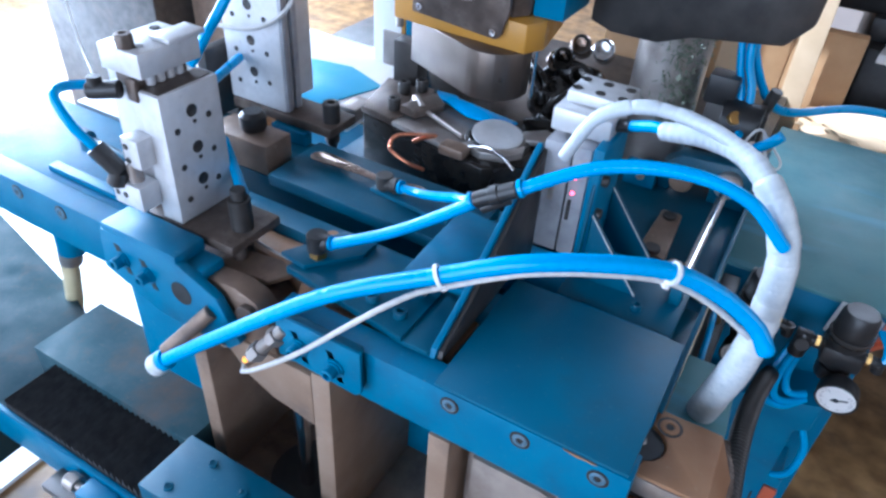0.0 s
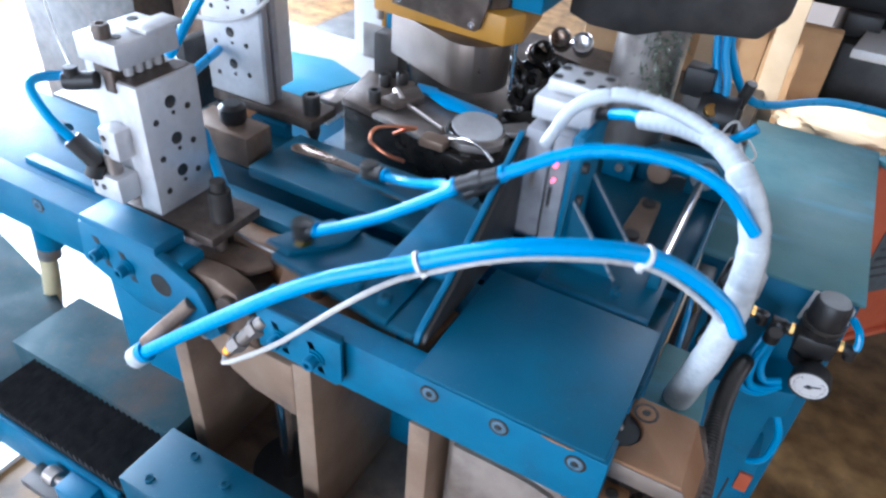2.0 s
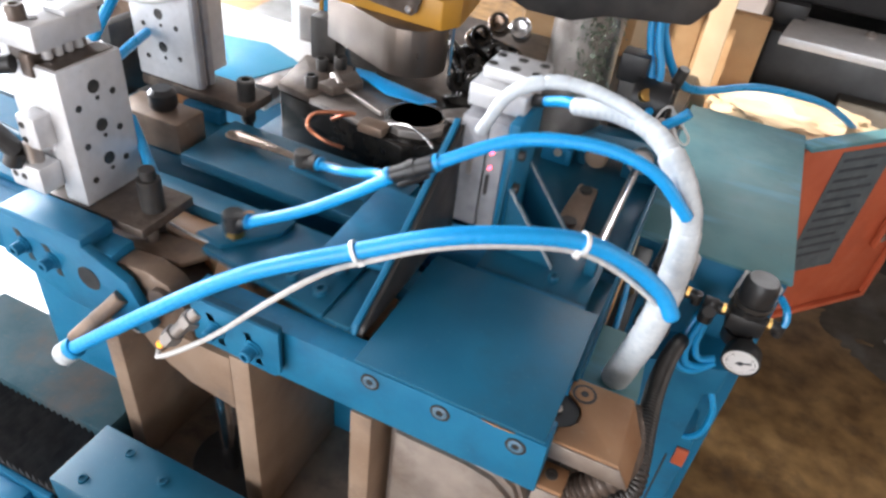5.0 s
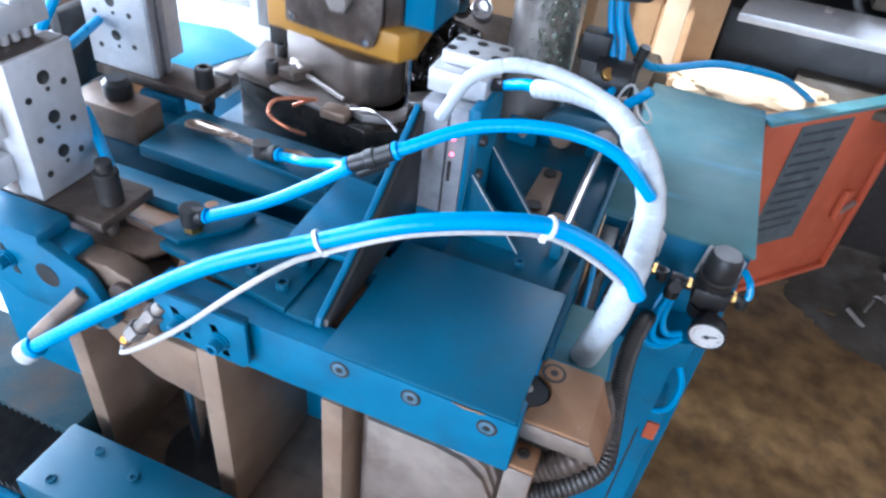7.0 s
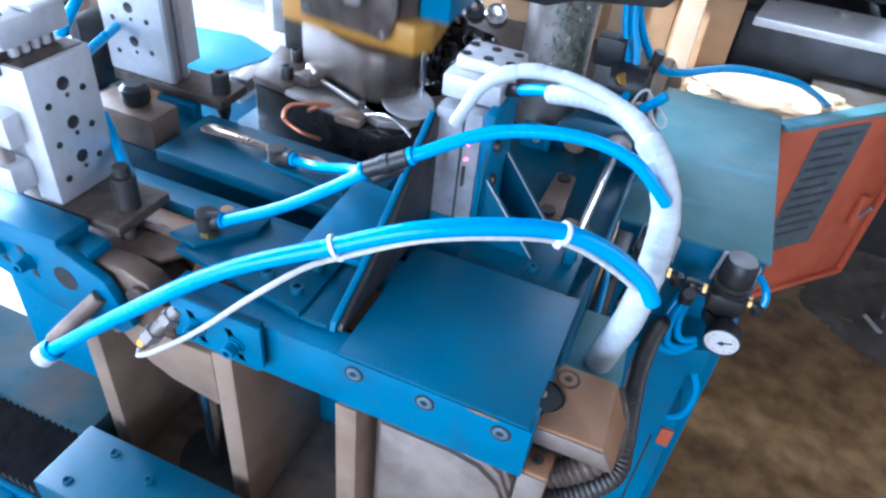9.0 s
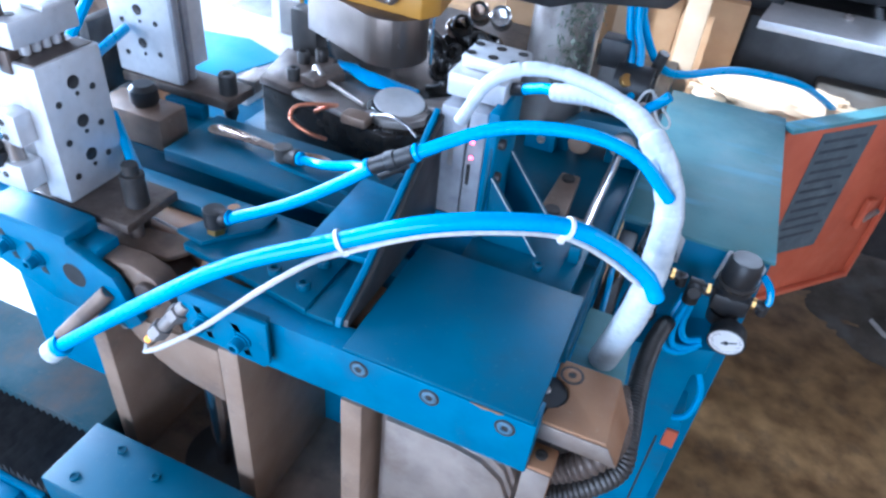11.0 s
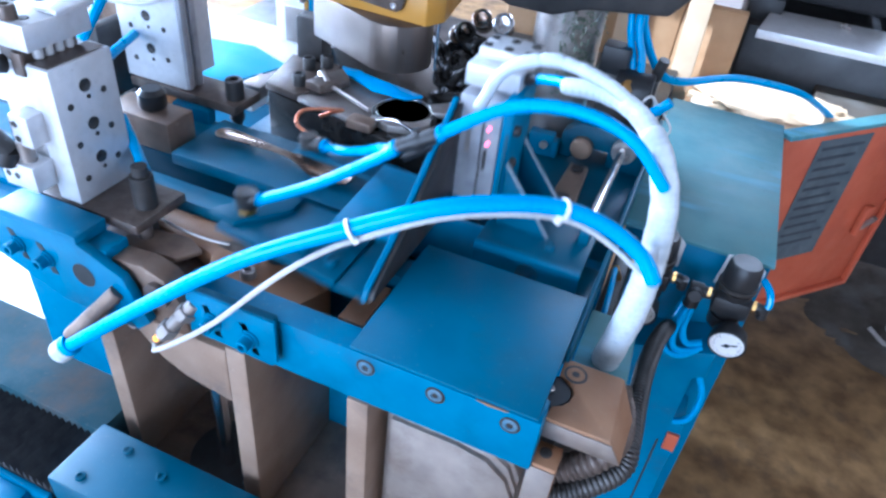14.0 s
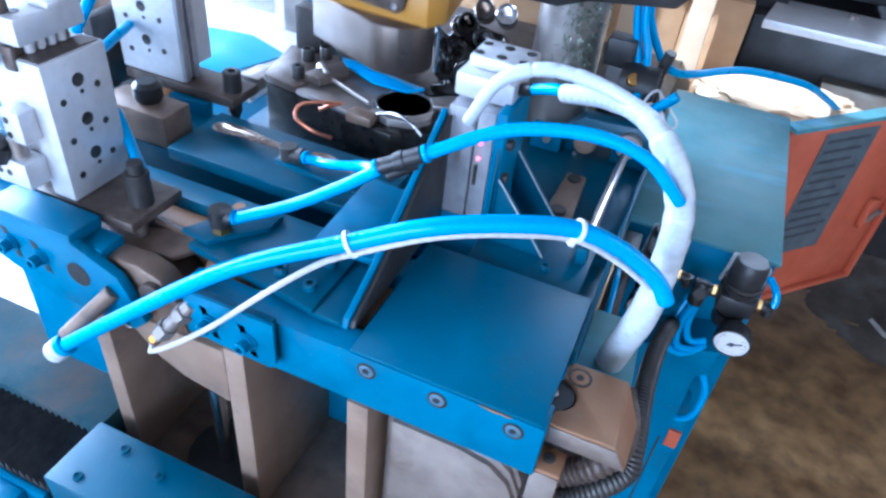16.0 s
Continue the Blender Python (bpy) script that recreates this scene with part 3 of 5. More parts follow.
sensor = thing("proximity_sensor", "steel proximity sensor with amber lamp", "sensor", (-0.40, -0.02, 0.9))
part("barrel", joined(rod((-0.412, -0.0225, 0.889), (-0.374, -0.008, 0.939), 0.0072), rod((-0.408, -0.021, 0.894), (-0.400, -0.018, 0.905), 0.0105, 6), rod((-0.388, -0.0135, 0.920), (-0.381, -0.011, 0.929), 0.0105, 6)), STEEL, sensor)
part("gland", rod((-0.4175, -0.0248, 0.8815), (-0.412, -0.0225, 0.889), 0.0060), BROWN, sensor)
part("lamp", rod((-0.4158, -0.0275, 0.8865), (-0.4128, -0.0265, 0.8905), 0.0036), AMBER, sensor, "glowing amber end")

# ---- near and rear lift cylinders ----
def lift(name, at, label, rear=False):
    """A pneumatic slide: the upright block with its bores, its cap, the foot and the ports."""
    x, y, z = at
    fixed = thing("slide_cylinder", "white aluminium air cylinder that drives the slide table", "air cylinder", at, "slide cylinders")
    th = thing(name, label, "pneumatic slide", at)
    w, d, h = (0.100, 0.063, 0.170) if rear else (0.071, 0.079, 0.150)
    blk = part("table", box(x - w, x, y, y + 0.030, z, z + h, 0.0018) if rear else box(x - 0.030, x, y, y + d, z, z + h, 0.0018), ALU, th, "drilled white aluminium table")

    def bore(across, up, r):
        """A dark disc that paints the shade of a bore in the broad face, at shares of its width and height."""
        q = Vector((x - w + across * w, y - 0.0001, z + up * h)) if rear else Vector((x + 0.0001, y + across * d, z + up * h))
        way = Vector((0, -1, 0)) if rear else Vector((1, 0, 0))
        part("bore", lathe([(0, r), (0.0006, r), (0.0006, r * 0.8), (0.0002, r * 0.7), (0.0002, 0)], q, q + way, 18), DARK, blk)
    for up in (0.823, 0.542, 0.281):
        bore(0.48, up, 0.0070)
        bore(0.50, up - 0.085, 0.0024)
    for up in (0.717, 0.435, 0.171):
        bore(0.20, up, 0.0036)
    for up in (0.740, 0.466, 0.222):
        bore(0.75, up, 0.0036)
    if rear:
        for yy in (0.0, 0.018):
            part("profile_rib", box(x + 0.0002, x + 0.006, y + yy, y + yy + 0.010, z + 0.002, z + h - 0.002, 0.001), SHADED_ALU, th, "grooved profile side")
    cap = part("cap", box(x - w + 0.002, x - 0.012, y - 0.004, y + d - 0.006, z + h + 0.016, z + h + 0.042, 0.002), ALU, fixed, "pale cap plate")
    part("cap_web", box(x - w + 0.010, x - 0.030, y + 0.004, y + d - 0.012, z + h - 0.001, z + h + 0.0165, 0.001), GRIME, fixed)
    for k in range(4):
        part("flute", rod((x - 0.028, y + 0.018 + 0.012 * k, z + h + 0.0015), (x - 0.028, y + 0.018 + 0.012 * k, z + h + 0.0165), 0.0052, 12), ALU, fixed)
    part("grime_ledge", box(x - 0.026, x - 0.004, y + 0.004, y + d - 0.004, z + h + 0.0002, z + h + 0.0012, 0), GRIME, th, "oily grime on the table top")
    part("cylinder_body", box(x - w, x - 0.001, y + 0.0305, y + d, z + 0.014, z + h - 0.0012, 0.0018) if rear else box(x - w, x - 0.0305, y + 0.002, y + d - 0.002, z + 0.014, z + h - 0.0012, 0.0018), ALU, fixed, "pale cylinder body")
    part("mount", box(x - w - 0.032, x - w - 0.0142, y - 0.028 if rear else y + 0.018, y + d - 0.018, 0.9385 if rear else 0.9498, z + 0.07, 0.002), DARK, fixed, "dark mounting post")
    part("top_screw", lathe([(0, 0.0085), (0.012, 0.0088), (0.014, 0.0075), (0.014, 0.0045), (0.008, 0.004), (0.008, 0)], (x - 0.036, y + 0.004, z + h + 0.042), (x - 0.036, y + 0.004, 9), 16), GRIME, fixed, "dark cap screw")
    part("lug", box(x - 0.034, x - 0.006, y + 0.030, y + d - 0.002, z + h + 0.0425, z + h + 0.048, 0.0015), ALU, fixed)
    for k in range(5):
        part("groove", box(x - w + 0.010 + 0.012 * k, x - w + 0.014 + 0.012 * k, y + d - 0.0005, y + d + 0.004, z + 0.004, z + h - 0.004, 0.0005), ALU, fixed)
    for dx, dy in ((-0.055, 0.012), (-0.028, 0.012), (-0.055, 0.056), (-0.028, 0.056)):
        # dark discs paint the shaded sockets on the cap
        part("screw_socket", lathe([(0, 0.0055), (0.0007, 0.0055), (0.0007, 0)], (x + dx, y + dy, z + h + 0.0421), (x + dx, y + dy, 9), 16), DARK, cap)
    part("side_slide", box(x - w - 0.014, x - w + 0.001, y + 0.012, y + d - 0.012, z + 0.03, z + h + 0.02, 0.0015), ALU, fixed)
    if not rear:
        v = x - w + 0.014
        part("stop_block", box(v + 0.012, v + 0.036, y - 0.020, y + 0.001, z + 0.070, z + 0.104, 0.002), ALU, fixed)
        part("lower_stop", box(v - 0.012, v + 0.032, y - 0.026, y, z + 0.020, z + 0.050, 0.002), ALU, fixed)
        part("stop_screw", rod((v + 0.016, y - 0.014, z + 0.05), (v + 0.016, y - 0.014, z + 0.073), 0.008), STEEL, fixed)
        part("cushion", box(v + 0.016, v + 0.030, y - 0.003, y + 0.003, z + 0.138, z + 0.162, 0.002), GRIME, fixed, "brown worn guide slot")
        for dz in (0.078, 0.094):
            # these holes, and the two below, are dark discs with their shade painted
            part("screw_hole", lathe([(0, 0.0036), (0.0006, 0.0036), (0.0006, 0)], (v + 0.0185, y - 0.0201, z + dz), (v + 0.0185, y - 1, z + dz), 14), DARK, fixed)
        for dx in (-0.004, 0.008):
            part("screw_hole", lathe([(0, 0.0036), (0.0006, 0.0036), (0.0006, 0)], (v + dx, y - 0.0261, z + 0.035), (v + dx, y - 1, z + 0.035), 14), DARK, fixed)
        part("fitting", joined(rod((v + 0.012, y - 0.006, z + 0.150), (v - 0.016, y - 0.022, z + 0.147), 0.009),
                               rod((v - 0.008, y - 0.018, z + 0.145), (v - 0.008, y - 0.018, z + 0.163), 0.007)), BLACK, fixed, "black air fitting")
        part("fitting", joined(rod((v + 0.006, y - 0.024, z + 0.062), (v - 0.012, y - 0.034, z + 0.090), 0.010),
                               rod((v + 0.0, y - 0.028, z + 0.048), (v + 0.006, y - 0.024, z + 0.064), 0.010)), BLACK, fixed, "black air fitting")
        part("air_tube", tube([(v - 0.012, y - 0.034, z + 0.090), (v - 0.030, y - 0.042, z + 0.116), (v - 0.050, y - 0.036, z + 0.142), (v - 0.046, y + 0.002, z + 0.136), (v - 0.014, y + 0.025, z + 0.125)], 0.005, 30, 10), TUBE, fixed, "looped blue air tube")
    return th


near_lift = lift("near_slide", (-0.555, 0.038, 0.962), "white drilled pneumatic slide block on the clamp")
part("foot_plate", box(-0.627, -0.482, 0.036, 0.112, 0.950, 0.9615, 0.0015), GRIME, near_lift, "oily brown foot plate")
part("plunger", joined(rod((-0.500, 0.072, 0.9618), (-0.500, 0.072, 1.000), 0.0125), rod((-0.500, 0.072, 1.0), (-0.500, 0.072, 1.012), 0.0085), rod((-0.500, 0.072, 0.915), (-0.500, 0.072, 0.951), 0.009)), DARK, near_lift, "dark cap screw plunger")
rear_lift = lift("rear_slide", (-0.630, 0.298, 0.972), "white drilled pneumatic slide block over the rear rail", True)
part("foot_plate", box(-0.725, -0.550, 0.294, 0.352, 0.958, 0.9715, 0.0015), GRIME, rear_lift, "brown overhanging foot plate")
part("plunger", joined(lathe([(0, 0.012), (0.026, 0.012), (0.028, 0.0105), (0.028, 0.006), (0.018, 0.0058), (0.018, 0)], (-0.566, 0.318, 0.9715), (-0.566, 0.318, 2), 22), rod((-0.566, 0.318, 0.940), (-0.566, 0.318, 0.958), 0.010),
                       lathe([(0, 0.0105), (0.012, 0.006), (0.028, 0.0055)], (-0.566, 0.318, 0.944), (-0.566, 0.318, 0), 18)), DARK, rear_lift, "dark adjusting screw")

stud = thing("locking_stud", "dark threaded stud lying on the blue deck", "stud", (-0.74, 0.105, 0.955))
part("shank", rod((-0.805, 0.112, 0.956), (-0.672, 0.101, 0.956), 0.0055), SHADED_TEAL, stud)
part("head", rod((-0.822, 0.1135, 0.958), (-0.805, 0.112, 0.958), 0.0095), SHADED_TEAL, stud)

# rear rail items
bar = thing("rear_support_bar", "teal support bar along the rear rail", "bar", (-0.45, 0.22, 0.938))
part("bar", box(-0.562, -0.286, 0.181, 0.285, 0.9385, 0.955, 0.002), SHADED_TEAL, bar)
part("upright", box(-0.648, -0.588, 0.285, 0.300, 0.90, 0.957, 0.001), BLUE, bar)
brown = thing("guide_bracket", "brown steel bracket with a black knob", "bracket", (-0.63, 0.20, 0.938))
part("body", box(-0.675, -0.575, 0.195, 0.244, 0.9385, 0.982, 0.003), BROWN, brown)
part("knob", lathe([(0, 0.015), (0.004, 0.0175), (0.020, 0.0175), (0.026, 0.012)], (-0.620, 0.224, 0.982), (-0.620, 0.224, 2), 20), BLACK, brown)
blank = thing("spoon_blank", "shiny formed metal spoon lying on the rail", "spoon", (-0.43, 0.235, 0.9555))


def spoon_mesh(n=30, m=8):
    """A spoon along x, 0.2 long: flat handle, narrow neck, dished bowl; bottom at z = 0."""
    def half(s):
        if s < 0.56:
            return 0.0055 + 0.0075 * math.cos(min(1, s / 0.52) * math.pi / 2) ** 2 * min(1, math.sqrt(max(0, s) / 0.05 + 0.02))
        u = (s - 0.56) / 0.44
        return 0.0055 * (1 - u) + 0.018 * math.sqrt(max(0, 1 - (2 * u - 1.08) ** 2 / 1.17)) * min(1, u * 2.2)

    def height(s, v):
        dish = 0.0075 * max(0, 1 - v * v) * math.sin(math.pi * min(1, max(0, (s - 0.56) / 0.44)))
        return 0.0085 + 0.004 * math.sin(math.pi * s * 1.1) - dish + (0.0015 * (1 - v * v) if s < 0.56 else 0)
    bm = bmesh.new()
    layer = []
    for dz in (0.0016, 0):
        layer.append([[bm.verts.new((0.2 * k / n - 0.1, half(k / n) * (2 * q / m - 1), height(k / n, 2 * q / m - 1) - 0.0016 + dz)) for q in range(m + 1)] for k in range(n + 1)])
    top, low = layer
    for k in range(n):
        for q in range(m):
            bm.faces.new((top[k][q], top[k + 1][q], top[k + 1][q + 1], top[k][q + 1]))
            bm.faces.new((low[k][q], low[k][q + 1], low[k + 1][q + 1], low[k + 1][q]))
        bm.faces.new((top[k][0], low[k][0], low[k + 1][0], top[k + 1][0]))
        bm.faces.new((top[k][m], top[k + 1][m], low[k + 1][m], low[k][m]))
    for q in range(m):
        bm.faces.new((top[0][q], top[0][q + 1], low[0][q + 1], low[0][q]))
        bm.faces.new((top[n][q], low[n][q], low[n][q + 1], top[n][q + 1]))
    return bm


bm = spoon_mesh()
bm.transform(Matrix.Translation((-0.438, 0.236, 0.9555)) @ Euler((0, 0, radians(-4))).to_matrix().to_4x4())
part("spoon", bm, SPOON, blank)

# ---- the carriage that carries the gripper ----
carriage = thing("transfer_carriage", "blue transfer carriage with upright pneumatic slide", "carriage", (-0.22, 0.15, 0.945))
base = part("base_plate", prism([(-0.420, 0.045), (-0.262, 0.022), (-0.262, 0.128), (-0.40, 0.128)], "z", 0.949, 0.958, 0.001), SHADED_TEAL, carriage)
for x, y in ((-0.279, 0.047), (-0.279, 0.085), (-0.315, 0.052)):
    cap_screw((x, y, 0.9575), (0, 0, 1), 0.0068, base, SHADED_TEAL, 0.008)
part("base_foot", box(-0.2615, -0.232, 0.022, 0.128, 0.949, 0.955), SHADED_TEAL, carriage)
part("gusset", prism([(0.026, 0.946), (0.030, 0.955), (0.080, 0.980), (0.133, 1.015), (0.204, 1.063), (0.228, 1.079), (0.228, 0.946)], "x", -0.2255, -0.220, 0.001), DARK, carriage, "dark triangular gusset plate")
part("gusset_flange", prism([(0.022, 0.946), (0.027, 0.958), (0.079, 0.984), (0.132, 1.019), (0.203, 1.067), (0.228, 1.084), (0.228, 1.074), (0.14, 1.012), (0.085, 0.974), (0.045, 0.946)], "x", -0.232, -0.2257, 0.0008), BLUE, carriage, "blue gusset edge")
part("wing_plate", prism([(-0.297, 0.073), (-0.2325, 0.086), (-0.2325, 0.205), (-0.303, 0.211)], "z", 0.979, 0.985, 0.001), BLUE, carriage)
part("wing_arm", prism([(-0.412, 0.187), (-0.3035, 0.176), (-0.3035, 0.208), (-0.412, 0.204)], "z", 0.979, 0.984, 0.001), SHADED_TEAL, carriage)
part("wing_web", prism([(-0.262, 0.9585), (-0.2325, 0.9585), (-0.2325, 0.9788), (-0.290, 0.9788)], "y", 0.104, 0.110, 0.0006), SHADED_TEAL, carriage)
part("slide_rail", box(-0.226, -0.196, 0.232, 0.262, 0.957, 1.088, 0.002), SHADED_ALU, carriage, "pale aluminium slide rail")
part("slide_table", box(-0.193, -0.174, 0.228, 0.268, 0.960, 1.092, 0.002), SHADED_ALU, carriage)
part("side_slot", box(-0.190, -0.186, 0.2274, 0.2279, 1.005, 1.030, 0), DARK, carriage)
part("side_slot", box(-0.214, -0.208, 0.2314, 0.2319, 1.020, 1.052, 0), STEEL, carriage)
part("seam", box(-0.197, -0.192, 0.236, 0.258, 0.958, 1.086, 0.0005), DARK, carriage)
part("slide_cap", box(-0.228, -0.165, 0.245, 0.300, 1.093, 1.118, 0.003), ALU, carriage, "pale drilled end cap")
part("end_block", box(-0.222, -0.160, 0.262, 0.312, 1.1185, 1.132, 0.003), ALU, carriage)
for dx in (0, 0.024, 0.048):
    for dy in (0, 0.026):
        # socket shade as a dark disc on the end block
        part("screw_socket", lathe([(0, 0.0055), (0.0006, 0.0055), (0.0006, 0)], (-0.215 + dx, 0.272 + dy, 1.1321), (-0.215 + dx, 0.272 + dy, 2), 14), DARK, carriage)
for z_ in (1.039, 1.057):
    part("led", rod((-0.1865, 0.2278, z_), (-0.1865, 0.2262, z_), 0.0018, 10), LED, carriage, "glowing red lamp")
part("back_plate", box(-0.172, -0.160, 0.222, 0.300, 0.957, 1.098, 0.002), BLUE, carriage, "blue upright back plate")
part("rib", prism([(0.205, 0.957), (0.222, 0.957), (0.222, 1.06)], "x", -0.166, -0.162, 0.0005), SHADED_TEAL, carriage)
for y in (0.222, 0.288):
    rib = part("side_gusset", prism([(-0.1595, 0.9445), (-0.097, 0.9445), (-0.1595, 1.025)], "y", y, y + 0.007, 0.0006), SHADED_TEAL, carriage, "teal triangular side gusset")
    # thin pale line along the sloping edge
    part("pale_edge", rod((-0.1595, y - 0.0002, 1.0252), (-0.0968, y - 0.0002, 0.9448), 0.0007, 6), ALU, rib)
part("carriage_foot", box(-0.170, -0.046, 0.1835, 0.300, 0.9390, 0.9442, 0.001), SHADED_TEAL, carriage)
part("front_lip", box(-0.170, -0.046, 0.176, 0.183, 0.890, 0.9440, 0.001), BLUE, carriage)
for x in (-0.160, -0.105):
    cap_screw((x, 0.1762, 0.908), (0, -1, 0), 0.0080, carriage, BLUE, 0.009)
for x, y in ((-0.089, 0.205), (-0.057, 0.245), (-0.072, 0.285)):
    cap_screw((x, y, 0.9440), (0, 0, 1), 0.006, carriage, SHADED_TEAL, 0.007)
for z in (0.99, 1.02, 1.06):
    cap_screw((-0.1605, 0.235, z), (1, 0, 0), 0.006, carriage, DARK, 0.007)
part("air_fitting", joined(rod((-0.172, 0.27, 1.104), (-0.150, 0.261, 1.113), 0.0068)), BLACK, carriage)
# arm with the gripper fitting
part("gripper_arm", prism([(-0.435, 0.055), (-0.40, 0.050), (-0.36, 0.10), (-0.36, 0.125), (-0.40, 0.125)], "z", 0.9585, 0.964, 0.001), SHADED_TEAL, carriage)
fit = part("gripper_fitting", joined(rod((-0.398, 0.072, 0.972), (-0.398, 0.072, 0.992), 0.0115), rod((-0.398, 0.072, 0.983), (-0.383, 0.074, 0.985), 0.009)), BLACK, carriage, "black elbow air fitting")
part("brass_nut", lathe([(0, 0.0098), (0.009, 0.0098)], (-0.398, 0.072, 0.964), (-0.398, 0.072, 2), 6), BRASS, fit)
part("second_fitting", joined(rod((-0.402, 0.196, 0.990), (-0.380, 0.194, 0.994), 0.0085), rod((-0.398, 0.196, 0.985), (-0.398, 0.196, 1.002), 0.0105), rod((-0.384, 0.194, 0.993), (-0.376, 0.1935, 0.995), 0.0095)), DARK, carriage, "black air fitting")
part("second_tube", tube([(-0.378, 0.1935, 0.9945), (-0.345, 0.188, 1.000), (-0.30, 0.155, 1.03), (-0.262, 0.115, 1.064), (-0.236, 0.097, 1.078)], 0.0052, 24, 10), TUBE, carriage, "thin blue air tube")
for a_, b_ in (((-0.2325, 0.0893, 1.0868), (-0.2365, 0.0882, 1.0846)), ((-0.1965, 0.0997, 1.1063), (-0.1925, 0.1008, 1.1085)), ((-0.3835, 0.0741, 0.9851), (-0.3800, 0.0745, 0.9862)), ((-0.3760, 0.1935, 0.9950), (-0.3715, 0.1930, 0.9958))):
    part("release_ring", rod(a_, b_, 0.0080, 16), TUBE, carriage, "pale blue release ring")
conn = part("tube_connector", joined(rod((-0.232, 0.0895, 1.087), (-0.197, 0.0995, 1.106), 0.0076), rod((-0.219, 0.0932, 1.094), (-0.211, 0.0955, 1.0985), 0.0088), rod((-0.228, 0.096, 1.077), (-0.205, 0.105, 1.092), 0.0062)), BLACK, carriage, "black branching tube connector")

# fixed drive behind the cover plate
drive = thing("feed_cylinder", "blue feed cylinder with chrome rod under the carriage", "cylinder", (-0.15, 0.25, 0.90))
part("barrel", rod((-0.280, 0.255, 0.899), (-0.168, 0.260, 0.899), 0.031, 32), BLUE, drive)
# one paint: shade on the block and light on the lug are in the colours
part("bearing_block", prism([(-0.152, 0.9155), (-0.134, 0.9155), (-0.134, 0.9385), (-0.082, 0.9385), (-0.082, 0.9155), (-0.032, 0.9155), (-0.032, 0.965), (-0.044, 0.978), (-0.128, 0.972), (-0.152, 0.952)], "y", 0.516, 0.545, 0.002), SHADED_TEAL, drive)
part("lug", joined(box(-0.196, -0.160, 0.500, 0.516, 0.9155, 0.950, 0.001), box(-0.1605, -0.1525, 0.500, 0.520, 0.9155, 0.940, 0.001)), BLUE, drive, "blue bolted lug in the lit tone of the paint")
cap_screw((-0.172, 0.500, 0.934), (0, -1, 0), 0.006, drive, STEEL, 0.005)
part("end_cap", box(-0.1675, -0.150, 0.225, 0.295, 0.868, 0.934, 0.003), BLUE, drive)
part("pull_rod", rod((-0.058, 0.238, 0.9645), (-0.060, 0.516, 0.954), 0.0058), CHROME, carriage, "steel pull rod")
part("rod_lug", box(-0.064, -0.052, 0.232, 0.242, 0.9445, 0.966, 0.001), SHADED_TEAL, carriage)
part("rod_collar", lathe([(0, 0.0165), (0.004, 0.0175), (0.014, 0.0175), (0.0155, 0.016), (0.0155, 0.010), (0.012, 0.009), (0.012, 0)], (-0.060, 0.5158, 0.953), (-0.060, 0.4, 0.953), 28), STEEL, drive)
part("lever", prism([(-0.124, 0.323), (-0.089, 0.323), (-0.096, 0.432), (-0.122, 0.432)], "z", 0.9195, 0.933, 0.003), BROWN, carriage, "worn brown lever")
part("lever_eye", rod((-0.109, 0.415, 0.9325), (-0.109, 0.415, 0.937), 0.009), DARK, carriage)
part("lever_eye", rod((-0.108, 0.333, 0.9325), (-0.108, 0.333, 0.938), 0.010), DARK, carriage)
part("brass_plug", lathe([(0, 0.0150), (0.003, 0.0160), (0.012, 0.0160), (0.015, 0.0130), (0.0155, 0.006), (0.0155, 0)], (-0.119, 0.5158, 0.940), (-0.119, 0.4, 0.940), 28), POST, drive, "round bare metal plug")

shock = thing("shock_absorber", "dark shock absorber in a red clamp", "shock absorber", (-0.11, 0.2, 0.93))
part("clamp", box(-0.143, -0.080, 0.308, 0.322, 0.903, 0.931, 0.002), RED, shock, "red clamp block")
part("stand", box(-0.138, -0.085, 0.314, 0.335, 0.8685, 0.9027, 0.002), SHADED_TEAL, shock, "blue painted stand")
part("barrel", rod((-0.106, 0.218, 0.921), (-0.112, 0.3075, 0.921), 0.0135), DARK, shock)
part("rod_tip", rod((-0.099, 0.206, 0.9215), (-0.099, 0.2178, 0.9215), 0.0045), CHROME, shock)
part("grub_screw", rod((-0.112, 0.300, 0.934), (-0.112, 0.300, 0.940), 0.0055, 8), CHROME, shock)
part("brass_plug", rod((-0.0795, 0.322, 0.926), (-0.056, 0.306, 0.934), 0.014), BROWN, shock)

# ---- die and press ----
die = thing("press_die", "dark oily press die with shaped top", "press die", (-0.42, 0.42, 0.865))
part("block", prism([(-0.553, 0.372), (-0.34, 0.333), (-0.29, 0.37), (-0.285, 0.62), (-0.56, 0.62)], "z", 0.866, 0.966, 0.003), OILY, die)
part("top_plate", prism([(-0.556, 0.373), (-0.500, 0.364), (-0.480, 0.42), (-0.500, 0.485), (-0.580, 0.480)], "z", 0.9665, 0.977, 0.002), GRIME, die, "oily steel top plate")
part("clamp_plate", prism([(-0.498, 0.385), (-0.470, 0.380), (-0.448, 0.425), (-0.476, 0.452)], "z", 0.9775, 0.990, 0.002), GRIME, die)
part("ramp_plate", prism([(-0.498, 0.363), (-0.400, 0.345), (-0.372, 0.385), (-0.395, 0.455), (-0.478, 0.475)], "z", 0.9662, 0.974, 0.002), STEEL, die, "worn steel ramp plate")
part("finger", joined(rod((-0.496, 0.414, 0.984), (-0.388, 0.370, 0.981), 0.0034, 10), rod((-0.498, 0.428, 0.984), (-0.470, 0.400, 0.986), 0.006, 12)), STEEL, die, "bright steel feeder finger")
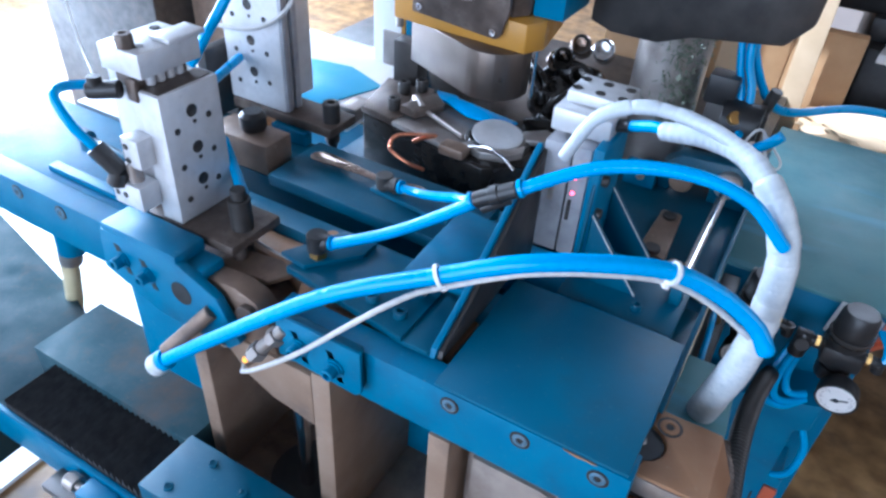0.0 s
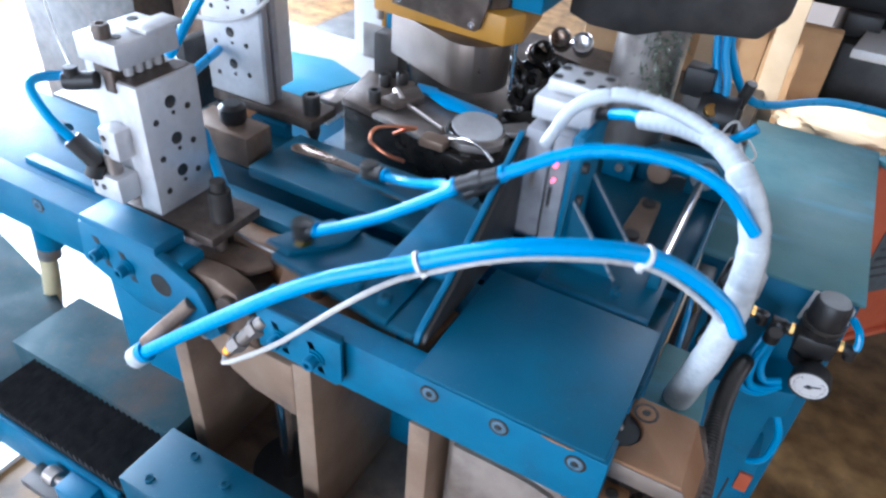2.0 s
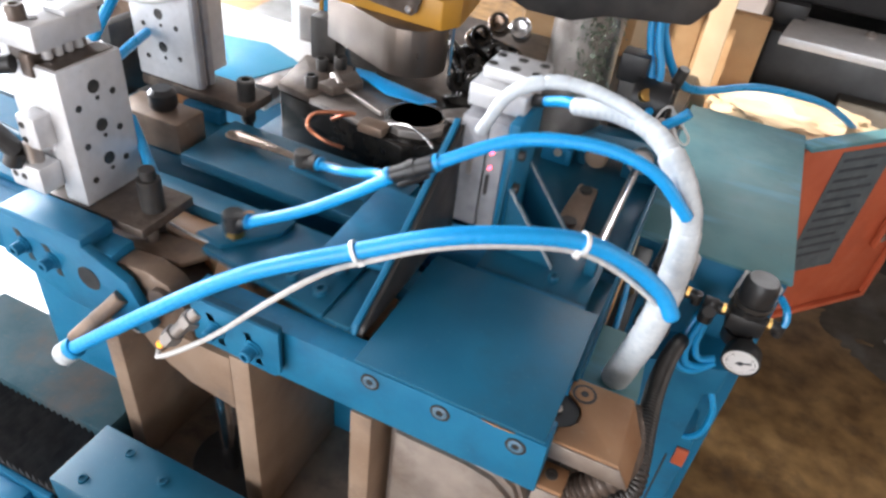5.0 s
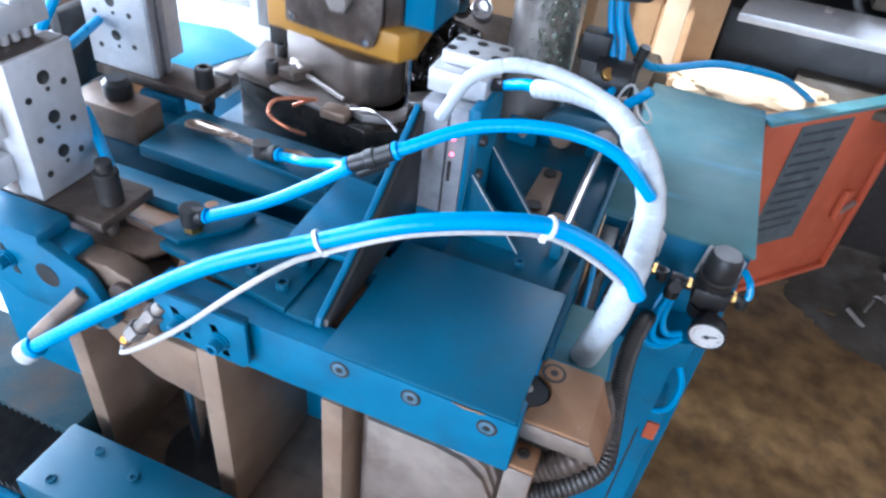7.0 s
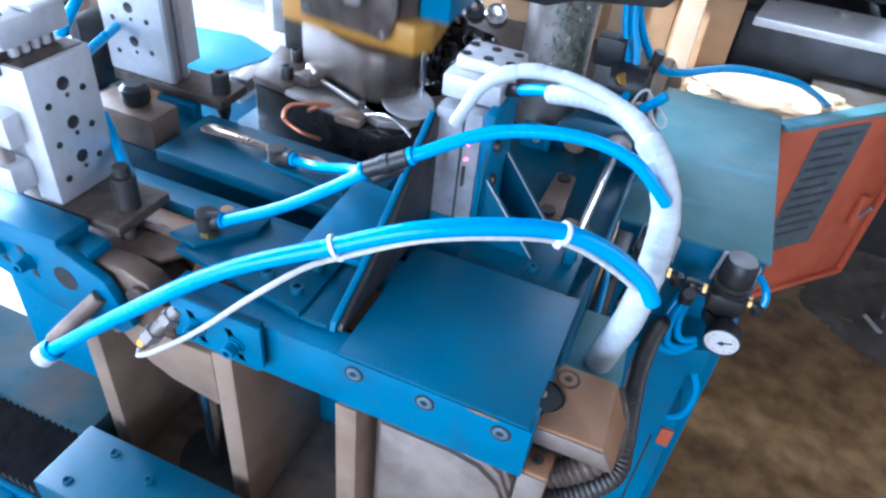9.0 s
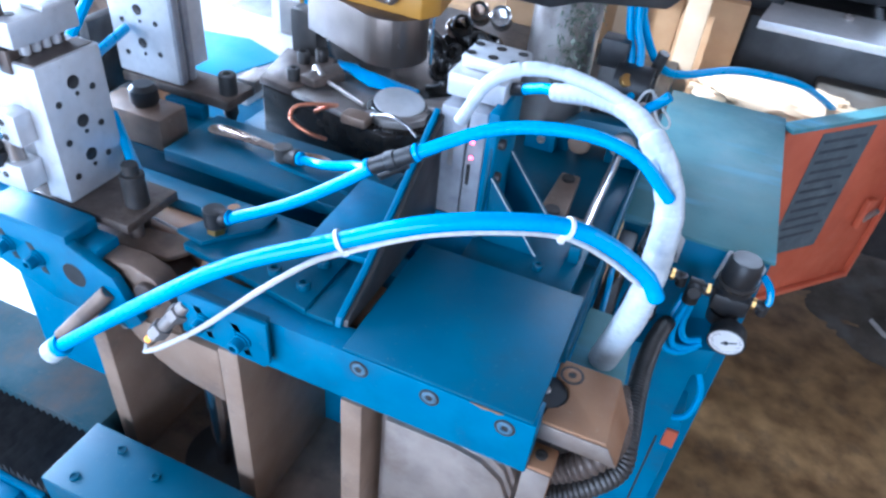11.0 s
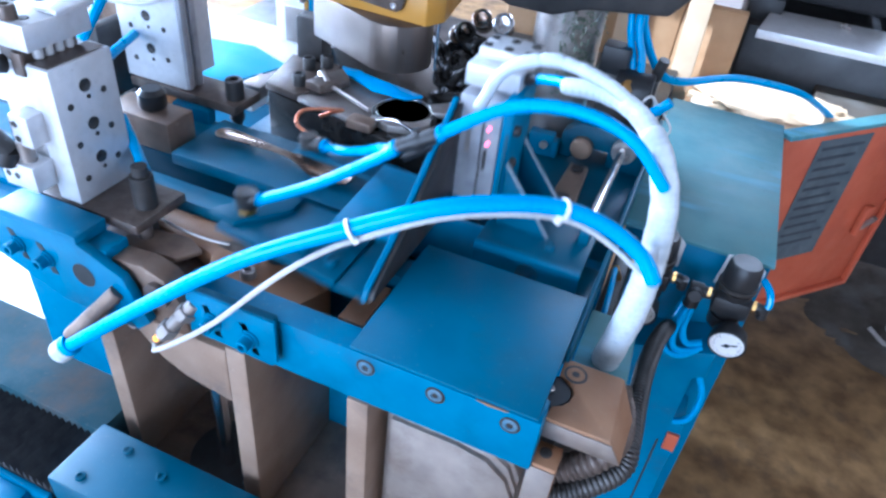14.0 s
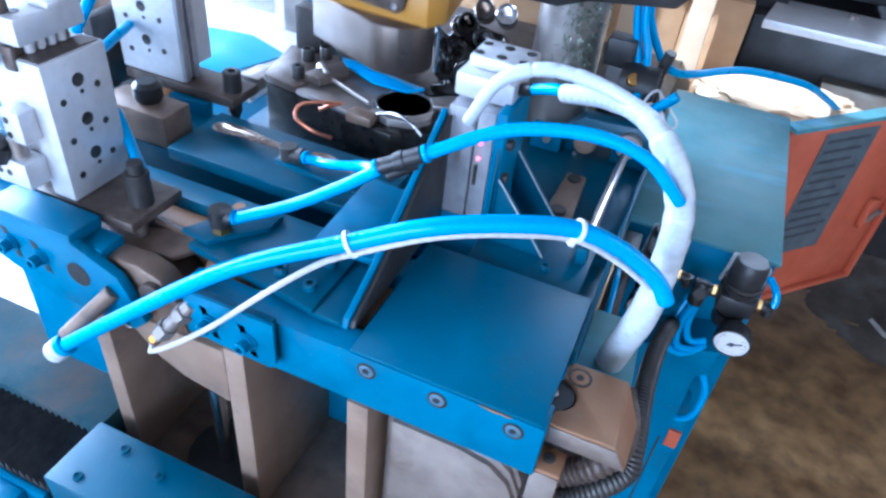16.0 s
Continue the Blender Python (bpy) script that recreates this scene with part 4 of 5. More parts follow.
part("fork_tail", prism([(-0.330, 0.436), (-0.316, 0.415), (-0.290, 0.428), (-0.284, 0.452), (-0.305, 0.462)], "z", 0.970, 0.979, 0.002), STEEL, die, "bright steel fork end")
part("fork_arm", prism([(-0.384, 0.362), (-0.352, 0.352), (-0.322, 0.362), (-0.306, 0.385), (-0.311, 0.404), (-0.326, 0.380), (-0.352, 0.366), (-0.378, 0.374)], "z", 0.9665, 0.9775, 0.0015), STEEL, die, "worn steel holder arm")
for x, y in ((-0.512, 0.392), (-0.530, 0.447), (-0.512, 0.468)):
    cap_screw((x, y, 0.9765), (0, 0, 1), 0.0095, die, DARK, 0.018)
part("ring", lathe([(0, 0.046), (0.008, 0.044), (0.010, 0.0405), (0.010, 0.036), (0.001, 0.034), (0.001, 0)], (-0.353, 0.404, 0.9662), (-0.353, 0.404, 2), 36), DARK, die, "dark rimmed die ring")
part("bright_lip", lathe([(0.0095, 0.0395), (0.0108, 0.0385), (0.0108, 0.0365), (0.0095, 0.0362)], (-0.353, 0.404, 0.9662), (-0.353, 0.404, 2), 36), CHROME, die)
part("bowl", lathe([(0, 0.034), (0.002, 0.034), (0.002, 0)], (-0.353, 0.404, 0.9675), (-0.353, 0.404, 2), 30), GRIME, die)
part("locator", box(-0.405, -0.368, 0.3335, 0.358, 0.9665, 0.980, 0.003), BROWN, die, "brown locating block")
part("trim_strip", tube([(-0.368, 0.350, 0.982), (-0.345, 0.358, 0.984), (-0.318, 0.352, 0.980), (-0.300, 0.345, 0.972)], 0.0024, 20, 8), CHROME, die)
part("copper_coil", tube([(-0.405, 0.300, 0.958), (-0.425, 0.288, 0.968), (-0.450, 0.290, 0.978), (-0.458, 0.312, 0.984), (-0.440, 0.328, 0.986), (-0.415, 0.345, 0.984), (-0.428, 0.340, 0.980), (-0.440, 0.328, 0.975)], 0.0026, 50, 8), COPPER, die, "bent copper tube")
part("left_foot", box(-0.605, -0.575, 0.385, 0.43, 0.938, 0.958, 0.002), STEEL, die)
sheet = thing("blue_chute", "bright blue plastic chute behind the die", "chute", (-0.42, 0.55, 0.966))
teeth = []
for k in range(28):
    f = k / 27
    teeth.append((-0.345 - 0.106 * f, 0.449 + 0.020 * f + (0.0022 if k % 2 else 0)))
part("tongue", prism([(-0.478, 0.452), (-0.453, 0.447), (-0.414, 0.428), (-0.362, 0.429)] + teeth + [(-0.457, 0.476), (-0.489, 0.474)], "z", 0.9785, 0.982, 0.0004), HOSE, sheet)

ram = thing("press_ram", "polished round press ram with yellow flange plate", "press ram", (-0.42, 0.45, 1.04))
nose = [(-0.376 + 0.047 * math.cos(radians(a)), 0.420 + 0.047 * math.sin(radians(a))) for a in range(-113, 91, 12)]
part("punch", prism([(-0.510, 0.4300)] + nose + [(-0.376, 0.49), (-0.50, 0.52)], "z", 1.038, 1.0998, 0.0015), PUNCH, ram, "polished steel punch with a rounded nose")
part("stripper_rod", rod((-0.322, 0.425, 1.035), (-0.322, 0.425, 1.0998), 0.0025, 10), CHROME, ram)
flange = part("flange", prism([(-0.527, 0.411), (-0.460, 0.405), (-0.328, 0.398), (-0.314, 0.427), (-0.330, 0.53), (-0.53, 0.54)], "z", 1.100, 1.137, 0.002), YELLOW, ram, "chipped yellow flange plate")
part("head", prism([(-0.545, 0.424), (-0.500, 0.414), (-0.352, 0.406), (-0.338, 0.425), (-0.345, 0.54), (-0.54, 0.55)], "z", 1.1375, 1.42, 0.003), GRIME, ram, "oily dark steel press head")
clip = part("clip_plate", prism([(-0.486, 1.122), (-0.366, 1.112), (-0.359, 1.118), (-0.350, 1.150), (-0.350, 1.26), (-0.486, 1.26)], "y", 0.391, 0.3975, 0.001), GRIME, ram, "grey steel plate hanging over the yellow flange")
for x_, z_ in ((-0.474, 1.131), (-0.369, 1.121)):
    cap_screw((x_, 0.3915, z_), (0, -1, 0), 0.0048, clip, CHROME, 0.005)
part("side_shield", box(-0.3365, -0.296, 0.430, 0.52, 1.1378, 1.42, 0.002), BLUE, ram)
for x, z in ((-0.495, 1.192), (-0.455, 1.180), (-0.405, 1.172)):
    part("hex_bolt", joined(rod((x, 0.420, z), (x + 0.004, 0.372, z - 0.003), 0.012), lathe([(0, 0.0175), (0.014, 0.0175)], (x, 0.391, z), (x + 0.004, 0.3, z - 0.004), 6)), STEEL, ram, "large steel bolt")
part("plate_tag", box(-0.39, -0.352, 0.3855, 0.3908, 1.190, 1.24, 0.001), GRIME, ram)

frame_ = thing("stamping_press", "dark steel stamping press with guide column", "press", (-0.2, 0.65, 0.0))
part("column", rod((-0.190, 0.60, 0.60), (-0.190, 0.60, 1.5), 0.049, 36), STEEL, frame_, "worn steel guide column")
part("table", box(-0.95, -0.04, 0.60, 1.1, 0.80, 0.865, 0.004), DARK, frame_)
# unseen upper press body, added to block the rear light from the die
part("unseen_crown_blocker", box(-1.0, 0.05, 0.62, 1.08, 2.02, 2.8, 0.01), DARK, frame_)
part("side_frame", box(-0.80, -0.68, 0.90, 1.08, 0.865, 2.02, 0.01), DARK, frame_)
part("upper_frame", prism([(-0.292, 1.118), (-0.262, 1.108), (-0.200, 1.108), (-0.160, 1.124), (-0.055, 1.138), (-0.030, 1.168), (-0.01, 1.6), (-0.292, 1.6)], "y", 0.522, 0.565, 0.004), DARK, frame_, "dark green cast frame")
part("bush", rod((-0.10, 0.56, 1.02), (-0.05, 0.56, 1.02), 0.028), BLACK, frame_)
part("front_panel", box(-0.9, -0.04, 0.62, 0.66, 0.0, 0.80, 0.004), BLUE, frame_)
random.seed(5)
bm = bmesh.new()
for k in range(900):
    a, z = -1.15 + random.gauss(0, 0.32), random.uniform(0.99, 1.22)
    r = 0.0495 + random.uniform(0, 0.012) * random.random()
    p = Vector((-0.190 + r * math.cos(a) + 0.005, 0.60 + r * math.sin(a), z))
    s = random.uniform(0.0015, 0.0042)
    q = Euler((random.uniform(0, 6), random.uniform(0, 6), random.uniform(0, 6))).to_matrix()
    vs = [bm.verts.new(p + q @ Vector(v) * s) for v in ((-1, -0.25, 0), (1, -0.2, 0.2), (0.9, 0.3, 0.35), (-0.8, 0.3, -0.2), (0, 0, 0.4))]
    for f in ((0, 1, 4), (1, 2, 4), (2, 3, 4), (3, 0, 4), (3, 2, 1, 0)):
        bm.faces.new([vs[i] for i in f])
tagged(part("swarf_crust", bm, MOSS, smooth=False), "greenish metal swarf clinging to the column", "swarf", kind="stuff")

rings = thing("bushing_cluster", "loose steel bushings behind the slide, some with painted brown reflections", "bushings", (-0.3, 0.62, 0.9))
# SPOON paints the brown reflection on two of these bright bushings
for x, y, z, m in ((-0.325, 0.62, 1.040, SPOON), (-0.285, 0.60, 1.048, CHROME), (-0.345, 0.585, 1.022, SPOON), (-0.335, 0.58, 1.03, OILY), (-0.30, 0.56, 1.02, OILY), (-0.335, 0.60, 1.0, OILY)):
    part("bushing", lathe([(0, 0.014), (0.002, 0.0155), (0.034, 0.0155), (0.036, 0.014), (0.036, 0.010), (0.010, 0.010), (0.010, 0)], (x, y, z), (x + 0.004, y - 0.02, z + 0.012), 24), m, rings)
clutter = thing("oily_linkage", "black oily linkage beside the die", "linkage", (-0.28, 0.55, 0.9))
random.seed(9)
for k in range(9):
    x, y, z = random.uniform(-0.345, -0.265), random.uniform(0.50, 0.53), random.uniform(0.955, 1.01)
    x1, y1, z1 = x + random.uniform(-0.05, 0.05), y + random.uniform(0.02, 0.05), z + random.uniform(0.01, 0.045)
    part("oily_hose", tube([(x, y, z), ((x + x1) / 2 + random.uniform(-0.02, 0.02), (y + y1) / 2 - 0.015, (z + z1) / 2 + 0.012), (x1, y1, z1)], random.uniform(0.0055, 0.0085), 14, 12), OILY, clutter)
for x, y, z, dx in ((-0.345, 0.515, 0.985, 0.02), (-0.315, 0.52, 1.012, -0.015), (-0.285, 0.515, 0.992, 0.012)):
    part("collar", lathe([(0, 0.013), (0.002, 0.0155), (0.018, 0.0155), (0.020, 0.014), (0.020, 0.009), (0.006, 0.0085), (0.006, 0)], (x, y, z), (x + dx, y - 0.03, z + 0.022), 24), OILY, clutter)
part("lever", prism([(-0.355, 0.955), (-0.335, 0.950), (-0.268, 0.972), (-0.255, 0.985), (-0.262, 0.998), (-0.30, 0.985), (-0.352, 0.972)], "y", 0.486, 0.497, 0.002), OILY, clutter)
part("casting", prism([(-0.362, 0.866), (-0.245, 0.866), (-0.245, 1.00), (-0.275, 1.035), (-0.335, 1.045), (-0.362, 1.02)], "y", 0.548, 0.575, 0.006), OILY, clutter)
part("bracket", box(-0.36, -0.25, 0.54, 0.62, 0.866, 1.0, 0.004), DARK, clutter)
sw = thing("limit_switch", "grey limit switch box behind the die", "switch", (-0.55, 0.52, 0.9))
part("housing", box(-0.566, -0.522, 0.470, 0.500, 0.978, 1.043, 0.003), DARK, sw)
part("lid", box(-0.602, -0.553, 0.4955, 0.4995, 0.988, 1.042, 0.001), STEEL, sw)
part("roller", rod((-0.585, 0.517, 1.045), (-0.585, 0.517, 1.062), 0.006), STEEL, sw)
part("stand", box(-0.59, -0.565, 0.508, 0.53, 0.866, 0.985, 0.002), DARK, sw)

# ---- regulators, panel, cabinet ----
def regulator(name, at, label, gauge):
    """Origin: the axis of the regulator at its knob's foot."""
    x, y, z = at
    th = thing(name, label, "pressure regulator", at)
    part("body", lathe([(0, 0.014), (0.004, 0.020), (0.022, 0.024), (0.052, 0.026), (0.058, 0.027)], (x, y, z - 0.060), (x, y, 9), 24), BLACK, th)
    part("block", box(x - 0.027, x + 0.027, y - 0.026, y + 0.026, z - 0.046, z - 0.016, 0.005), BLACK, th)
    part("collar", rod((x, y, z - 0.003), (x, y, z + 0.004), 0.029, 32), DARK, th)
    knob = [(0, 0.0255), (0.004, 0.0265), (0.032, 0.0245), (0.038, 0.021), (0.038, 0.019), (0.037, 0)]
    part("knob", lathe(knob, (x, y, z + 0.004), (x, y, 9), 32), BLACK, th, "black adjusting knob")
    part("mounting_plate", prism([(x - 0.030, z - 0.03), (x + 0.034, z - 0.03), (x + 0.034, z + 0.014), (x + 0.02, z + 0.026), (x - 0.024, z + 0.026)], "y", y + 0.030, y + 0.033, 0.0005), ALU, th, "bright mounting plate")
    for s_ in (-1, 1):
        part("port", rod((x + s_ * 0.026, y, z - 0.030), (x + s_ * 0.042, y, z - 0.030), 0.008, 12), BLACK, th)
        part("port_ring", rod((x + s_ * 0.030, y - 0.0005, z - 0.030), (x + s_ * 0.036, y - 0.0005, z - 0.030), 0.0092, 6), BRASS, th, "brass port ring")
    part("ring", lathe([(0, 0.0275), (0.0022, 0.0285), (0.0022, 0.0265)], (x, y, z - 0.006), (x, y, 9), 32), CHROME, th, "bright clamping ring")
    part("neck", lathe([(0, 0.0225), (0.010, 0.0235), (0.020, 0.0225)], (x, y, z - 0.078), (x, y, 9), 24), BLACK, th)
    part("elbow", joined(rod((x + 0.040, y, z - 0.030), (x + 0.050, y, z - 0.034), 0.0085), rod((x + 0.048, y, z - 0.046), (x + 0.048, y, z - 0.026), 0.008)), BLACK, th, "black elbow fitting")
    a = Vector((x + gauge, y - 0.026, z - 0.066))
    w = Vector((-0.05, -0.99, -0.12)).normalized()
    part("gauge_case", lathe([(0, 0.018), (0.010, 0.0255), (0.030, 0.0275), (0.034, 0.0275), (0.035, 0.026), (0.033, 0.0245), (0.033, 0)], a, a + w, 36), BLACK, th)
    dial = part("dial", lathe([(0.0332, 0.0245), (0.0340, 0.024), (0.0340, 0)], a, a + w, 36), WHITE, th, "white gauge dial")
    q = w.to_track_quat("Z", "Y").to_matrix()
    bm = bmesh.new()
    for k in range(26):
        t = radians(-225 + 270 * k / 25)
        u = Vector((math.cos(t), math.sin(t), 0))
        v = Vector((-math.sin(t), math.cos(t), 0)) * 0.0004
        r0 = 0.0160 if k % 5 == 0 else 0.0186
        bm.faces.new([bm.verts.new(a + w * 0.0343 + q @ (u * r + v * s_)) for r, s_ in ((r0, -1), (0.0212, -1), (0.0212, 1), (r0, 1))])
    part("scale", bm, INK, dial, smooth=False)
    n = a + w * 0.0352
    part("needle", joined(rod(n - q @ Vector((0.006, 0.003, 0)), n + q @ Vector((0.014, 0.007, 0)), 0.0010, 6), rod(n - w * 0.0006, n + w * 0.0008, 0.0040, 14)), INK, dial)
    th.scale = (0.86, 0.86, 0.86)
    return th


vbox = thing("valve_box", "dark grey valve box with a blue tube beside the deck", "valve box", (-0.012, 0.35, 0.60))
part("housing", box(-0.0256, -0.002, 0.252, 0.458, 0.0, 0.855, 0.004), DARK, vbox)
part("lid", box(-0.0246, -0.003, 0.262, 0.450, 0.8553, 0.862, 0.002), BLACK, vbox)
part("tube", tube([(-0.018, 0.330, 0.885), (-0.016, 0.300, 0.890), (-0.014, 0.272, 0.880), (-0.012, 0.2475, 0.850), (-0.010, 0.2475, 0.800)], 0.0035, 24, 10), TUBE, vbox, "thin blue tube")
part("brass_fitting", rod((-0.012, 0.345, 0.862), (-0.018, 0.328, 0.887), 0.005, 10), BRASS, vbox)
regulator("air_regulator", (0.132, 0.405, 0.867), "black air regulator with white gauge by the cabinet corner", 0.013)
regulator("air_regulator", (0.027, 0.405, 0.873), "black air regulator with white gauge beside the sleeve", 0.001)
nip = thing("pipe_tee", "black and brass tee joining the regulators", "pipe fitting", (0.087, 0.405, 0.83))
part("tee", joined(rod((0.096, 0.405, 0.838), (0.078, 0.405, 0.838), 0.012), rod((0.087, 0.405, 0.838), (0.087, 0.405, 0.812), 0.010), rod((0.087, 0.405, 0.838), (0.087, 0.385, 0.842), 0.009)), BLACK, nip)
part("nipple", rod((0.097, 0.405, 0.838), (0.108, 0.405, 0.838), 0.0065, 12), DARK, nip)
for k, pts in enumerate(([(0.087, 0.405, 0.815), (0.080, 0.39, 0.78), (0.085, 0.385, 0.75), (0.105, 0.39, 0.745), (0.122, 0.40, 0.752)],
            [(0.080, 0.415, 0.815), (0.070, 0.39, 0.775), (0.076, 0.38, 0.745), (0.098, 0.385, 0.738), (0.118, 0.40, 0.745)],
            [(0.092, 0.412, 0.815), (0.090, 0.40, 0.775), (0.100, 0.395, 0.755), (0.120, 0.40, 0.760)],
            [(0.172, 0.405, 0.838), (0.177, 0.408, 0.848), (0.173, 0.416, 0.862), (0.163, 0.43, 0.868)],
            [(0.120, 0.412, 0.715), (0.138, 0.404, 0.692), (0.150, 0.402, 0.660), (0.148, 0.402, 0.612), (0.131, 0.404, 0.592), (0.110, 0.412, 0.590)])):
    tagged(part("air_tube", tube(pts, 0.0048, 26, 10), TUBE), "thin blue air tube by the regulators", "tube", "loose air tubes")

cabinet = thing("control_cabinet", "grey-green sheet metal control cabinet with open orange door", "cabinet", (0.07, 0.68, 0.0))
part("body", box(-0.027, 0.172, 0.47, 0.93, 0.0, 0.866, 0.002), BLUE, cabinet)
part("lower_panel", prism([(0.0, 0.0), (0.146, 0.0), (0.146, 0.590), (0.128, 0.594), (0.128, 0.690), (0.144, 0.700), (0.144, 0.747), (0.0, 0.705)], "y", 0.40, 0.469, 0.002), BLUE, cabinet, "blue lower front panel")
part("red_tab", box(0.128, 0.1465, 0.394, 0.3995, 0.535, 0.572, 0.001), ORANGE, cabinet)
part("seam", box(0.1175, 0.1205, 0.3985, 0.3998, 0.0, 0.545, 0), DARK, cabinet)
part("top", box(-0.030, 0.175, 0.462, 0.935, 0.8665, 0.872, 0.001), CABINET, cabinet, "grey-green cabinet top")
hinge, along = Vector((0.182, 0.900)), Vector((0.683, 0.730))


def door_box(u0, u1, d0, d1, z0, z1, bevel=0.001):
    bm = box(u0, u1, d0, d1, z0, z1, bevel)
    for v in bm.verts:
        p = hinge + along * v.co.x + Vector((along.y, -along.x)) * v.co.y
        v.co.x, v.co.y = p.x, p.y
    return bm


door = part("door", door_box(0, 0.42, -0.014, 0.0, 0.42, 0.862), ORANGE, cabinet, "open orange cabinet door")
part("door_rim", door_box(-0.002, 0.422, -0.018, 0.012, 0.8625, 0.872), CABINET, door)
part("bottom_rim", door_box(0, 0.42, 0.0005, 0.012, 0.42, 0.432), ORANGE, door)
part("side_rim", door_box(0.408, 0.42, 0.0005, 0.012, 0.4325, 0.862), ORANGE, door)
notice = part("notice", door_box(0.100, 0.245, 0.0006, 0.0016, 0.55, 0.845, 0), PAPER, door, "grey printed notice sheet")
for k in range(11):
    w = 0.090 - 0.02 * (k * 7 % 3) * 0.5
    part("text_bar", door_box(0.112, 0.112 + w * 1.3, 0.0017, 0.0021, 0.822 - k * 0.023, 0.829 - k * 0.023, 0), INK, notice)
latch = part("latch", door_box(0.342, 0.366, 0.0005, 0.016, 0.58, 0.655, 0.004), ORANGE, door, "orange latch")
part("handle", rod((0.432, 1.150, 0.60), (0.445, 1.135, 0.64), 0.006), STEEL, latch)

# ---- hanging tubes, wires, behind ----
for pts, r in (([(-0.105, 0.60, 1.25), (-0.093, 0.58, 1.11), (-0.076, 0.57, 1.063), (-0.069, 0.55, 1.024), (-0.072, 0.52, 1.011)], 0.0055),
               ([(-0.125, 0.60, 1.25), (-0.104, 0.58, 1.107), (-0.086, 0.57, 1.054), (-0.080, 0.55, 1.015), (-0.082, 0.52, 1.006)], 0.0050),
               ([(-0.10, 0.62, 1.25), (-0.092, 0.60, 1.119), (-0.077, 0.60, 1.076), (-0.05, 0.62, 1.031), (-0.018, 0.68, 1.003), (0.06, 0.78, 0.992), (0.16, 0.90, 0.951), (0.218, 1.0, 0.901), (0.286, 1.1, 0.835)], 0.0060),
               ([(-0.045, 0.525, 1.005), (-0.028, 0.51, 1.028), (-0.020, 0.51, 1.038)], 0.0070)):
    tagged(part("air_tube", tube(pts, r, 40, 12), TUBE), "blue air tube hanging from the press frame", "tube", "loose air tubes")
for pts in ([(-0.042, 0.52, 1.032), (-0.026, 0.52, 1.016), (-0.011, 0.52, 0.999), (-0.013, 0.52, 0.988), (-0.025, 0.52, 0.995), (-0.036, 0.52, 1.013)],
            [(-0.060, 0.52, 1.010), (-0.052, 0.515, 1.032), (-0.042, 0.515, 1.035), (-0.036, 0.52, 1.010)]):
    tagged(part("wire", tube(pts, 0.0018, 30, 6), CABLE), "thin white wire loop", "wire", "loose wires")
valve = thing("throttle_valve", "black throttle valve with brass fitting", "valve", (-0.03, 0.58, 0.9))
part("body", box(-0.130, -0.090, 0.556, 0.59, 1.035, 1.075, 0.004), BLACK, valve)
part("cluster", joined(rod((-0.062, 0.535, 0.99), (-0.048, 0.525, 1.005), 0.010), rod((-0.045, 0.53, 0.985), (-0.030, 0.525, 0.995), 0.009)), STEEL, valve)
part("stem", rod((-0.062, 0.59, 0.99), (-0.046, 0.58, 1.065), 0.008), DARK, valve)
part("nut", rod((-0.088, 0.545, 1.025), (-0.080, 0.535, 1.035), 0.009), BRASS, valve)
part("mount", box(-0.125, -0.045, 0.565, 0.60, 0.9385, 1.034, 0.003), DARK, valve)

carton = thing("carton", "brown cardboard carton behind the machine", "carton", (0.0, 1.3, 0.0))
# unseen depth added behind the front, to block doorway light from the floor
part("body", box(-0.45, -0.068, 1.16, 2.30, 0.0, 1.20, 0.004), CARD, carton)
part("low_side", box(-0.0675, 0.058, 1.162, 1.197, 0.0, 0.985, 0.003), CARD, carton)
part("tape", box(-0.20, -0.14, 1.157, 1.1595, 0.4, 1.20, 0), WOOD, carton)
for x0, x1, y, z1, lean in ((-0.062, -0.018, 1.10, 1.16, -0.02),):
    b = thing("wooden_board", "pale sawn wooden board leaning upright", "board", (x0, y, 0), "boards by the carton")
    part("plank", prism([(x0 - lean, 0), (x1 - lean, 0), (x1, z1), (x0, z1)], "y", y, y + 0.022, 0.002), WOOD, b)
sack = thing("paper_sack", "crumpled pale paper sack behind the cabinet", "sack", (0.2, 1.2, 0.5))
bm = bmesh.new()
bmesh.ops.create_icosphere(bm, subdivisions=4, radius=1)
for v in bm.verts:
    n = noise.noise(v.co * 2.3) * 0.20 + abs(noise.noise(v.co * 5)) * 0.22 + noise.noise(v.co * 13) * 0.05
    v.co = Vector((0.165 + v.co.x * 0.155 * (1 + n), 1.09 + v.co.y * 0.06 * (1 + n), 0.835 + v.co.z * 0.033 * (1 + 2 * n)))
part("sack", bm, WOOD, sack)
pile = thing("sack_stand", "dark bench under the paper sack", "bench", (0.2, 1.2, 0))
part("top", box(0.0, 0.28, 1.03, 1.15, 0.79, 0.808, 0.003), DARK, pile)
part("leg", box(0.02, 0.15, 1.04, 1.14, 0.0, 0.79, 0.003), DARK, pile)

bench = thing("black_machine", "black machine with pale steel edge rails", "machine", (0.6, 1.6, 0))
part("hood", box(-0.064, 0.335, 1.342, 2.30, 0.985, 1.15, 0.012), BLACK, bench)
part("slab", box(0.345, 1.40, 1.375, 2.30, 0.9635, 1.05, 0.01), DUST, bench, "dusty grey slab")
rail = part("edge_rail", prism([(0.082, 1.165), (1.40, 1.165), (1.40, 1.370), (0.105, 1.335)], "z", 0.945, 0.963, 0.002), ALU, bench, "wide pale steel edge rail")
for x in (0.255, 0.52, 0.80):
    cap_screw((x, 1.30, 0.963), (0, 0, 1), 0.011, rail, STEEL, 0.008)
